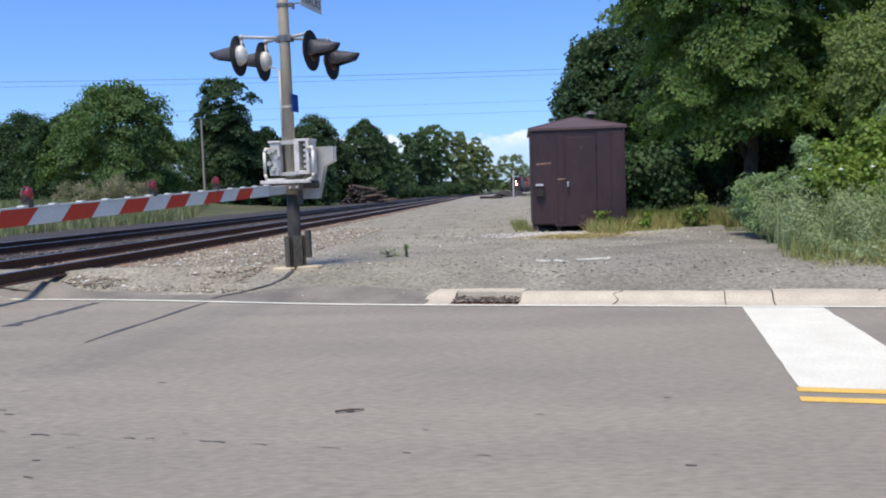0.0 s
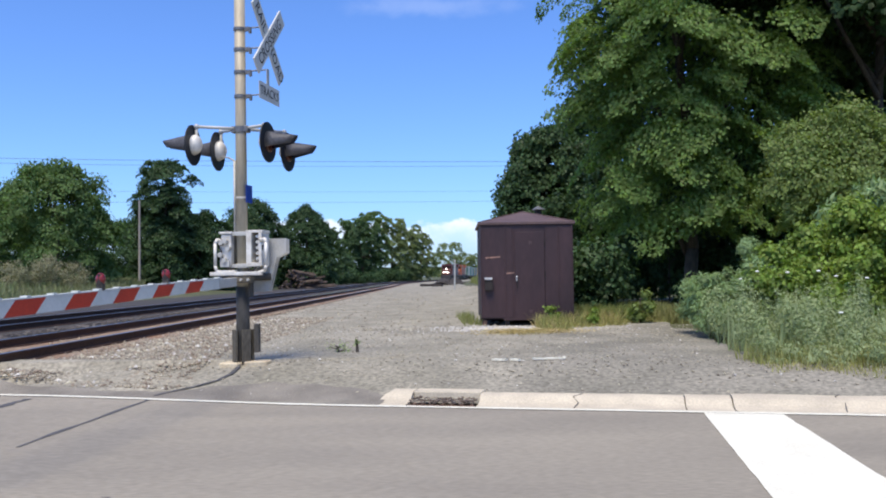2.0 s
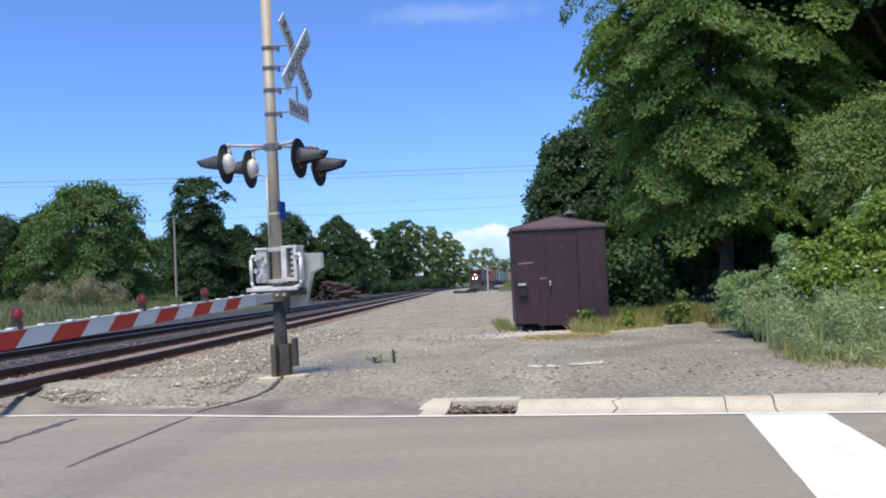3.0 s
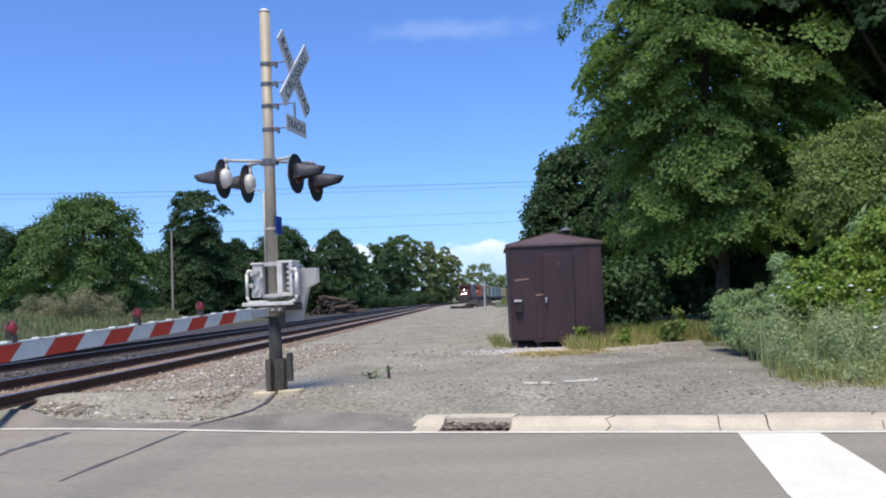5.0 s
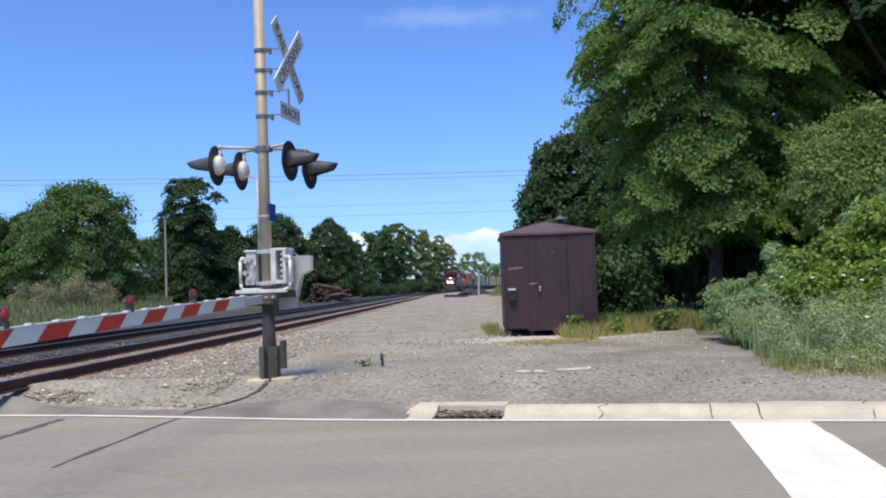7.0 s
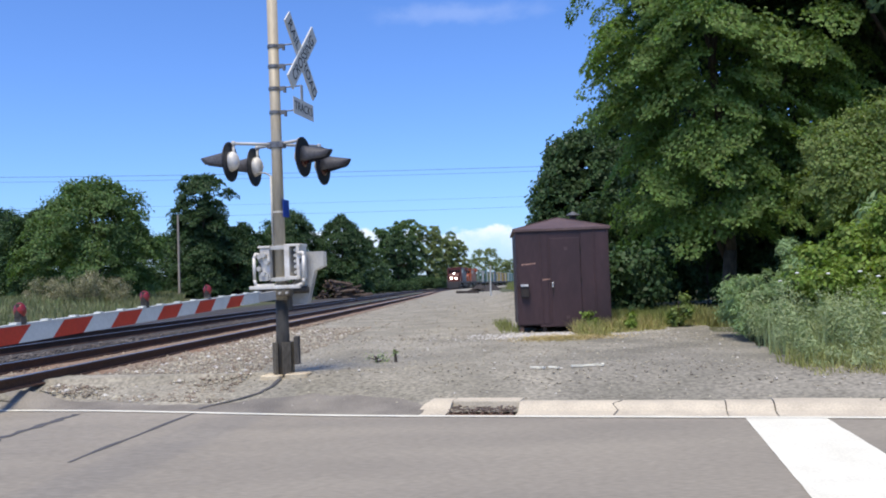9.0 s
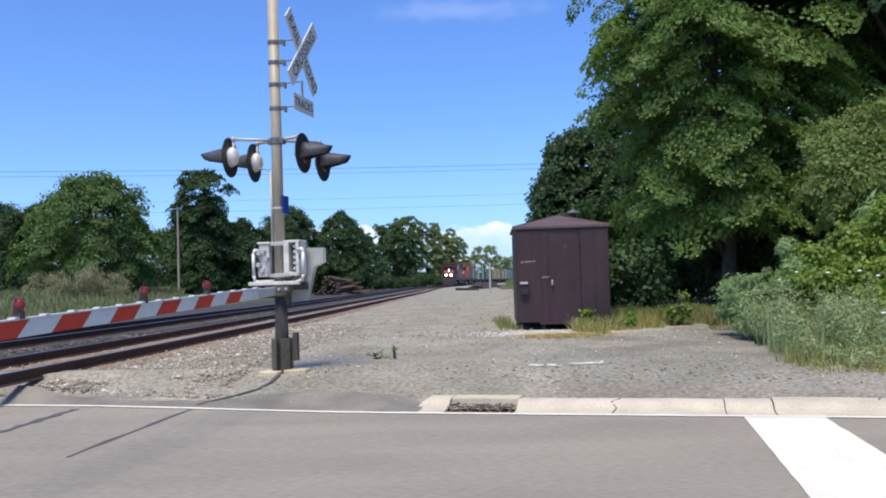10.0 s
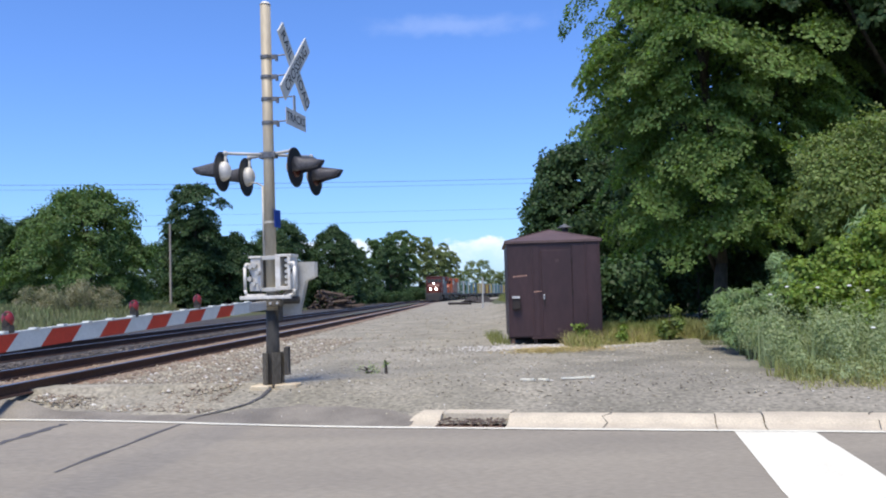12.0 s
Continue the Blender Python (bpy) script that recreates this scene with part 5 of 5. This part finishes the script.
def yard_place(rng):
    while True:
        x, y = rng.uniform(-6.5, 6), 9 + 9.5 * rng.random() ** 1.15
        s, w = road_sw(x, y)
        edge = 0.75 if s > -0.9 else 0.35
        if edge < w and x > track_x(y) + 1.2 and not (x > 4 + 0.3 * max(0, y - 12) and y > 11.5):
            return x, y


def bank_place(rng):
    while True:
        y = 10.3 + 14 * rng.random() ** 1.4
        x = track_x(y) + 1.0 + 2.6 * rng.random() ** 1.3
        if road_sw(x, y)[1] > 0.5:
            return x, y


stones("loose_gravel", 9000, yard_place, (0.005, 0.026), "loose grey stones scattered over the yard", seed=4)
stones("spilled_ballast", 5000, bank_place, (0.012, 0.045), "grey ballast stones spilled beside the track", seed=6)
stones("brown_ballast", 5500, bank_place, (0.012, 0.042), "brown ballast stones spilled beside the track", BALLAST_STONE, 7)


def bed_place(rng):
    y = 12.2 + 20 * rng.random() ** 1.5
    return track_x(y) + rng.uniform(-2.0, 1.4), y


def far_bed_place(rng):
    y = 14.0 + 22 * rng.random() ** 1.5
    return track_x(y) - 4.1 + rng.uniform(-2.0, 1.9), y


OILY_STONE = material("oily_stone", (0.085, 0.076, 0.07), 0.85, second=(0.15, 0.132, 0.118), scale=0.8, amount=0.8, fine=60, random_tint=0.4, island=True)
stones("track_ballast", 7000, bed_place, (0.02, 0.05), "brown crushed stone between the ties", BALLAST_STONE, 14, lambda x, y: 0.262)
stones("dark_ballast", 5000, far_bed_place, (0.02, 0.05), "oil-darkened crushed stone of the far track", OILY_STONE, 15, lambda x, y: 0.262)


def far_place(rng):
    y = 18 + 50 * rng.random() ** 2
    return track_x(y) + 1.3 + rng.random() ** 1.5 * 7.5, y


def heap_place(rng):
    f = rng.random()
    return 2.8 + 3.6 * f + rng.normal() * 0.55, 108 + 34 * f + rng.normal() * 1.2


def heap_level(x, y):
    f = min(1.0, max(0.0, (y - 108) / 34))
    return ground_z(x, y) + 0.75 * math.exp(-((x - 2.8 - 3.6 * f) / 0.8) ** 2) * (0.55 + 0.45 * math.sin(9 * f))


stones("ballast_heap", 2600, heap_place, (0.10, 0.28), "dark heaps of dumped ballast beside the line", BALLAST_DARK, 16, heap_level)
stones("far_gravel", 3000, far_place, (0.015, 0.05), "coarse gravel along the line", seed=8)


def pale_place(rng):
    while True:
        x, y = rng.normal(2.0, 0.8), rng.normal(18.0, 0.5)
        if y < 18.85:
            return x, y


stones("pale_gravel", 3500, pale_place, (0.008, 0.032), "pale crushed stone before the shed", PALE_STONE, 10)
stones("pale_bank_chips", 700, bank_place, (0.012, 0.05), "pale stones among the spilled ballast", PALE_STONE, 12)
stones("pale_chips", 420, yard_place, (0.008, 0.03), "scattered pale stone chips", PALE_STONE, 11)


def white_scrap(x, y, length, bend, turn):
    """A bent strip of white plastic lying on the gravel."""
    bm = B()
    prev = None
    for i in range(9):
        f = i / 8 - 0.5
        c = Vector((f * length, bend * (0.25 - f * f) * 4, 0.012 + 0.02 * abs(f)))
        cur = [bm.verts.new(c + Vector((0, k, 0))) for k in (-0.022, 0.022)] + [bm.verts.new(c + Vector((0, k, 0.02))) for k in (0.022, -0.022)]
        if prev:
            for j in range(4):
                bm.faces.new((prev[j], prev[(j + 1) % 4], cur[(j + 1) % 4], cur[j]))
        else:
            bm.faces.new(cur[::-1])
        prev = cur
    bm.faces.new(prev)
    bmesh.ops.recalc_face_normals(bm, faces=bm.faces)
    ob = part("white_scrap", bm, ROAD_WHITE)
    ob.matrix_basis = pose(x, y, ground_z(x, y) + 0.008, 0, 0, turn)
    tagged(ob, "bent strip of white plastic lying on gravel", "litter", "white scraps on the gravel")


for spot in ((1.02, 11.12, 0.20, 0.06, -30), (1.22, 11.08, 0.15, 0.06, -50), (1.62, 11.18, 0.32, 0.05, 8), (1.84, 11.24, 0.14, -0.05, 40)):
    white_scrap(*spot)
for spot in ((-0.55, 4.62, 0.16, 0.03, 12),):
    bm = B()
    for a, c in (((-0.08, -0.01, 0.008), (0.0, 0.008, 0.012)), ((0.0, 0.008, 0.012), (0.09, 0.012, 0.008)), ((-0.02, 0.0, 0.01), (0.03, -0.012, 0.008))):
        rod(bm, a, c, 0.007, 0.005, 6)
    ob = part("twig", bm, OLD_TIE)
    ob.matrix_basis = pose(-0.60, 4.79, 0.004, 0, 0, 5)
    tagged(ob, "short dry twig lying on the asphalt", "twig")
crossing_signal()
gate()
shed()
timber_pile()
old_ties_on_gravel()
marker_post()
utility_pole(-24.4, 75, 7.4, [], "bare grey wooden utility pole before dark trees")
utility_pole(-52, 112, 12.3, [(0.9, 1.4)], "grey wooden utility pole with one crossarm behind a tree")
for z, sag, r in ((12.9, 0.4, 0.018), (12.45, 0.4, 0.014), (10.0, 0.4, 0.009), (9.0, 0.4, 0.011)):
    wire((-56, 75, z), (26, 85, z), sag, r)
for z in (13.1, 12.6):
    wire((-52, 112, z), (-110, 96, z + 0.5), 0.9, 0.022)

# the big trees beside the shed


def wood(name, x, y, r, z0, z1, n, br, count, size, mat, label, seed, trunk=(0.7, 0.22), lean=(0, 0), group="", fill=0.35, wide=0.40, ragged=0.22, bough=0):
    rg = np.random.default_rng(seed)
    bl = crown_blobs(rg, r, z0, z1, n, br[0], br[1], lean, wide, ragged)
    return tree(name, x, y, bl, count, size, mat, label, z1 * trunk[0], trunk[1], seed, group, fill=fill, bough=bough)


wood("maple_tree", 8.1, 25.5, 3.2, 2.6, 16.0, 300, (0.30, 0.7), 50000, 0.085, LEAF_MAPLE, "tall leafy maple with drooping mid-green foliage", 31, lean=(-0.6, -0.8), group="roadside trees", wide=0.5, ragged=0.42, bough=440)
# added high crown, mostly out of view, that keeps sun off the hollow
wood("maple_tree", 13.6, 24.5, 5.2, 8.2, 18.0, 200, (0.5, 1.1), 60000, 0.14, LEAF_DARK, "added dark maple crown, mostly above view, that shades the thicket", 32, group="roadside trees", bough=200)
# the back maples' dark leaf colour stands in for shade inside the thicket
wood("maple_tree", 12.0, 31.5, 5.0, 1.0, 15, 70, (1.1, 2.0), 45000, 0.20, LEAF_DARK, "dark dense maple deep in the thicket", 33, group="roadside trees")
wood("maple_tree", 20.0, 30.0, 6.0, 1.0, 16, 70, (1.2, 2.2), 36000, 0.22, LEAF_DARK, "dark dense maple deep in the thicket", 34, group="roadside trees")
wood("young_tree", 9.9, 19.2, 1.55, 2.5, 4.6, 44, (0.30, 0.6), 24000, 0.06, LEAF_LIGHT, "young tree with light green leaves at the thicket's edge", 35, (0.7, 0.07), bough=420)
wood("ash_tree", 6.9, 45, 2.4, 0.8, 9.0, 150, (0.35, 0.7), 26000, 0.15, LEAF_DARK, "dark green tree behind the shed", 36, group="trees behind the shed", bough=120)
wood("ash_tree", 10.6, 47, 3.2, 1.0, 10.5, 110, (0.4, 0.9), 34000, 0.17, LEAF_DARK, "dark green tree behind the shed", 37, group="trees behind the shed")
for k, (x, y, h) in enumerate(((9, 66, 7), (13, 90, 8), (17, 130, 8), (22, 180, 9), (30, 240, 9))):
    wood("far_tree", x, y, h * 0.42, 0.6, h, 26, (h * 0.10, h * 0.17), 6000, 0.05 * h, LEAF_DARK, "green tree in the far tree line", 40 + k, (0.6, 0.15), group="far trees")

# low growth under the trees
def shrub(name, x, y, r, h, n, br, count, size, mat, label, seed, group="", long=1.4, droop=0.3, fill=0.4, category="shrub"):
    rg = np.random.default_rng(seed)
    bl = []
    for _ in range(n):
        a, q = rg.random() * 6.283, rg.random() ** 0.5
        z = h * (0.12 + 0.80 * rg.random() * (1 - 0.55 * q * q))
        rr = br[0] + (br[1] - br[0]) * rg.random()
        bl.append((math.cos(a) * r * q, math.sin(a) * r * q, z, rr, rr, rr * 0.8))
    return tree(name, x, y, bl, count, size, mat, label, h * 0.6, 0.03, seed, group, long, fill, droop, category)


# undergrowth leaves are coloured dark in place of the shade below the trees
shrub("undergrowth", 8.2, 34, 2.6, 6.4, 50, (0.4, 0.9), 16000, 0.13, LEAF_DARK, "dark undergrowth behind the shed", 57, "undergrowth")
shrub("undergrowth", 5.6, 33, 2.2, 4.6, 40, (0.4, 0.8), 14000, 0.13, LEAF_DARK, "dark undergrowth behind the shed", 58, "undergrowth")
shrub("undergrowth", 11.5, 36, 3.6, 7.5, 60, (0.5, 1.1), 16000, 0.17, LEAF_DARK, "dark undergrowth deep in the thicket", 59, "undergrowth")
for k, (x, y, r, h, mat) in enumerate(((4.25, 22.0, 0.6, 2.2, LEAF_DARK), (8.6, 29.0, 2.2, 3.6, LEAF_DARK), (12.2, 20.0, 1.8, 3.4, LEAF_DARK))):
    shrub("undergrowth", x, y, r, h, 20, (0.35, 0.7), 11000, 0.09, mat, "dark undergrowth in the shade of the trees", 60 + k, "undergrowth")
shrub("vine_thicket", 6.9, 14.2, 1.3, 2.15, 46, (0.16, 0.36), 26000, 0.058, LEAF_VINE, "bright yellow-green vine covering a thicket", 70, "vine thickets", droop=0.6)
shrub("vine_thicket", 8.5, 14.5, 1.7, 2.75, 70, (0.18, 0.42), 40000, 0.06, LEAF_VINE, "bright yellow-green vine covering a thicket", 71, "vine thickets", droop=0.6)
shrub("sumac_shrub", 8.9, 16.6, 1.1, 3.3, 40, (0.2, 0.42), 16000, 0.05, LEAF_BLUE, "blue-green feathery shrub above the vines", 72, long=4.0, droop=0.6)
shrub("tall_weed_clump", 5.95, 15.1, 1.15, 1.8, 95, (0.07, 0.24), 30000, 0.022, LEAF_BLUE, "tall blue-green weeds at the yard's edge", 73, "weed clumps", long=5.0, droop=0.0, fill=0.6)
shrub("sapling", 5.0, 19.2, 0.22, 0.95, 14, (0.07, 0.15), 600, 0.07, LEAF_LIGHT, "small light green sapling in dry grass", 74, "saplings")
shrub("sapling", 2.85, 18.4, 0.17, 0.46, 8, (0.05, 0.10), 200, 0.055, LEAF_VINE, "small yellow-green plant against the shed", 75, "saplings")
shrub("sapling", 3.75, 18.6, 0.15, 0.45, 6, (0.06, 0.1), 300, 0.06, LEAF_VINE, "small yellow-green plant against the shed", 76, "saplings")
shrub("yard_weed", -1.25, 13.0, 0.26, 0.16, 9, (0.05, 0.10), 80, 0.028, LEAF_WEED, "small weed growing in gravel", 77, "yard weeds")
shrub("yard_weed", -0.95, 12.9, 0.04, 0.34, 6, (0.02, 0.04), 45, 0.03, LEAF_WEED, "thin upright weed growing in gravel", 78, "yard weeds")


def weed_place(rng):
    while True:
        x, y = rng.uniform(4.2, 13), rng.uniform(9.3, 16.5)
        s, w = road_sw(x, y)
        front = 1.75 + 0.25 * noise.noise((s * 1.3, 0, 1)) + 2.6 * smooth_step(-s, -2.6, -1.0)
        if w > front and x > 4.35 + 0.30 * max(0, y - 12.2) + 0.35 * noise.noise((0, y, 7)):
            return x, y, 0.26 + 0.94 * smooth_step(w, front, front + 2.2) * (0.8 + 0.35 * noise.noise((x * 1.1, y * 1.1, 5)))


grass("tall_weeds", 6000, weed_place, 0.2, 0.8, 0.010, LEAF_WEED, "tall grey-green weeds along the road's edge", 80, 0.3)


def verge_place(rng):
    while True:
        x, y = rng.uniform(3.9, 9.5), rng.uniform(9.3, 13.6)
        s, w = road_sw(x, y)
        front = 1.45 + 0.3 * noise.noise((s * 1.3, 0, 1)) + 2.6 * smooth_step(-s, -2.6, -1.0)
        if front < w < front + 1.3 and x > 4.1 + 0.30 * max(0, y - 12.2):
            return x, y, 0.3 + 0.7 * smooth_step(w, front, front + 0.9)


grass("verge_grass", 4500, verge_place, 0.05, 0.30, 0.012, GRASS_STRAW, "short yellow-green grass along the weeds", 90, 0.8)
rng1 = np.random.default_rng(81)
feather = []
for _ in range(900):
    x, y, k = weed_place(rng1)
    h = rng1.uniform(0.3, 1.0) * k
    feather.append((x, y, ground_z(x, y) + h * 0.62, 0.12, 0.12, h * 0.45))
ob = part("weed_leaves", quads("weed_leaves", leaves(rng1, feather, 200000, 0.015, 3.6, 0.8, 0.1), LEAF_WEED))
tagged(ob, "fine feathery leaves of the roadside weeds", "weeds", kind="stuff")
b = B()
for _ in range(34):
    x, y, k = weed_place(rng1)
    z = ground_z(x, y) + 0.95 * k + rng1.uniform(0, 0.2)
    ball(b, (x, y, z), 0.032, None, (1, 1, 0.45), 8)
tagged(part("white_flowers", b, PETAL), "flat white flower heads among the weeds", "flowers", kind="stuff")


def dry_place(rng):
    while True:
        x, y = rng.uniform(2.5, 5.9), rng.uniform(16.2, 21.5)
        front = 17.0 + 0.95 * (x - 2.7) + 0.5 * noise.noise((x * 2.2, y, 3))
        if front < y < front + 2.4 and not (x < 3.55 and y > 18.9) and noise.noise((x * 2.0, y * 2.0, 11)) > -0.25:
            return x, y, 0.25 + 0.75 * smooth_step(y, front, front + 0.9)


def dry_place_back(rng):
    x, y = rng.uniform(3.6, 6.4), rng.uniform(19.6, 23)
    return x, y, 0.8


def side_place(rng):
    return rng.uniform(1.0, 1.4), rng.uniform(18.9, 24), 0.8


grass("dry_grass", 1800, dry_place, 0.06, 0.34, 0.016, GRASS_DRY, "straw-coloured dry grass before the shed", 82, 0.8)
grass("mixed_grass", 6500, dry_place, 0.06, 0.36, 0.016, GRASS_STRAW, "yellow-green grass and weeds beside the shed", 89, 0.9)


def straw_place(rng):
    return rng.normal(2.15, 0.45), rng.normal(16.9, 0.32), 1.0


grass("flattened_straw", 2600, straw_place, 0.03, 0.07, 0.02, GRASS_DRY, "flattened straw on the gravel before the shed", 88, 4.0)
grass("green_grass", 9000, dry_place_back, 0.15, 0.55, 0.02, GRASS_GREEN, "long green grass beside the shed", 83, 0.5)
grass("shed_side_grass", 500, side_place, 0.08, 0.34, 0.012, GRASS_GREEN, "green grass along the shed's wall", 84, 0.5)


def strip_place(rng):
    y = 40 + 260 * rng.random() ** 1.5
    return 4.6 + 0.03 * y + max(0, track_x(y) + 2) + rng.random() * 6, y, 1.0 + y / 160


def field_place(rng):
    y = 26 + 70 * rng.random() ** 0.8
    return min(track_x(y) - 9.5, -0.28 * y - 3) - 30 * rng.random() ** 1.3, y, 1.0


grass("line_side_grass", 9000, strip_place, 0.2, 0.7, 0.06, GRASS_GREEN, "green grass strip along the line", 85, 0.4)
grass("field_grass", 26000, field_place, 0.2, 0.65, 0.06, FIELD_GRASS, "rough green grass behind the far track", 86, 0.5)
shrub("dry_bush", -25.0, 56, 3.2, 2.2, 60, (0.25, 0.6), 16000, 0.045, BUSH_TAN, "tan dry bush in the grass", 87, long=2.2)

# trees behind the far track
for k, (x, y, r, h, mat, lab) in enumerate((
        (-27.8, 66, 5.2, 9.3, LEAF_MID, "broad round leafy tree behind the tracks"),
        (-37.0, 76, 4.6, 8.0, LEAF_DARK, "dark leafy tree behind the tracks"),
        (-45.0, 84, 5.5, 9.0, LEAF_DARK, "dark leafy tree behind the tracks"),
        (-52.0, 92, 6.0, 9.0, LEAF_DARK, "dark leafy tree behind the tracks"),
        (-21.0, 82, 3.4, 7.0, LEAF_DARK, "low dark tree behind the tracks"),
        (-26.0, 88, 4.0, 8.0, LEAF_DARK, "dark leafy tree behind the tracks"),
        (-18.2, 90, 3.4, 8.4, LEAF_DARK, "dark leafy tree behind the tracks"),
        (-21.0, 110, 5.0, 10.4, LEAF_DARK, "dark leafy tree behind the tracks"),
        (-14.6, 112, 4.4, 10.6, LEAF_DARK, "dark leafy tree behind the tracks"),
        (-34.0, 112, 6.0, 9.5, LEAF_DARK, "dark leafy tree behind the tracks"),
        (-46.0, 118, 7.0, 10.0, LEAF_DARK, "dark leafy tree behind the tracks"),
        (-16.0, 136, 4.6, 10.4, LEAF_DARK, "dark leafy tree behind the tracks"))):
    wood("field_tree", x, y, r, 0.2, h, 210, (r * 0.07, r * 0.17), 24000, 0.16, mat, lab, 100 + k, (0.6, 0.25), group="trees behind the tracks", wide=0.34, ragged=0.3, bough=95)
rg = np.random.default_rng(117)
slim = crown_blobs(rg, 2.5, 6.2, 11.2, 90, 0.25, 0.6, wide=0.5, ragged=0.3) + crown_blobs(rg, 1.0, 3.0, 7.0, 30, 0.25, 0.5) + crown_blobs(rg, 2.2, 0.3, 5.0, 60, 0.3, 0.7)
tree("field_tree", -23.2, 78, slim, 26000, 0.15, LEAF_DARK, "tall slim tree with a round head behind the tracks", 8.0, 0.2, 117, "trees behind the tracks", bough=90)
# the farthest trees take the leaf green with haze in its colour
for k, (x, y, r, h, mat) in enumerate(((-19, 232, 5, 16.5, LEAF_MID), (-13.0, 236, 5, 18.5, LEAF_MID), (-7.5, 240, 4.5, 17, LEAF_HAZED), (-3.2, 250, 4.2, 16, LEAF_HAZED), (0.6, 262, 4, 14.5, LEAF_HAZED), (-12.5, 190, 4.6, 12.5, LEAF_DARK), (15.5, 420, 8, 17, LEAF_HAZED), (30, 470, 7, 13, LEAF_HAZED), (38, 460, 7, 10, LEAF_HAZED))):
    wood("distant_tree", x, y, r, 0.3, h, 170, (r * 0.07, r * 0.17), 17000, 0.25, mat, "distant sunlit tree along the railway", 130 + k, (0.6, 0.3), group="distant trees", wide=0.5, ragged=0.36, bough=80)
for k in range(21):
    y = 86 + k * 8
    x = track_x(y) - 11.0 - 2.5 * (k % 3) - (4.5 if y < 98 else 0)
    shrub("bank_shrub", x, y, 2.6, 2.4 + 0.5 * (k % 4), 16, (0.7, 1.2), 7000, 0.18, LEAF_DARK, "shrub on the bank beside the far track", 160 + k, "bank shrubs")
# wood that closes the horizon
rg = np.random.default_rng(200)
far = []
for k in range(150):
    a = -1.1 + 2.2 * k / 149
    d = 470 + 60 * rg.random()
    x, y = math.sin(a) * d, math.cos(a) * d
    h = rg.uniform(5, 9)
    far.append((x, y, ground_z(x, y) + h * 0.5, 6, 6, h * 0.5))
ob = part("far_woods", quads("far_woods", leaves(rg, far, 40000, 1.3, 1.3, 0.5), LEAF_DARK))
tagged(ob, "low wood along the horizon", "woods", kind="stuff")

TRAIN = build_train()
motions()
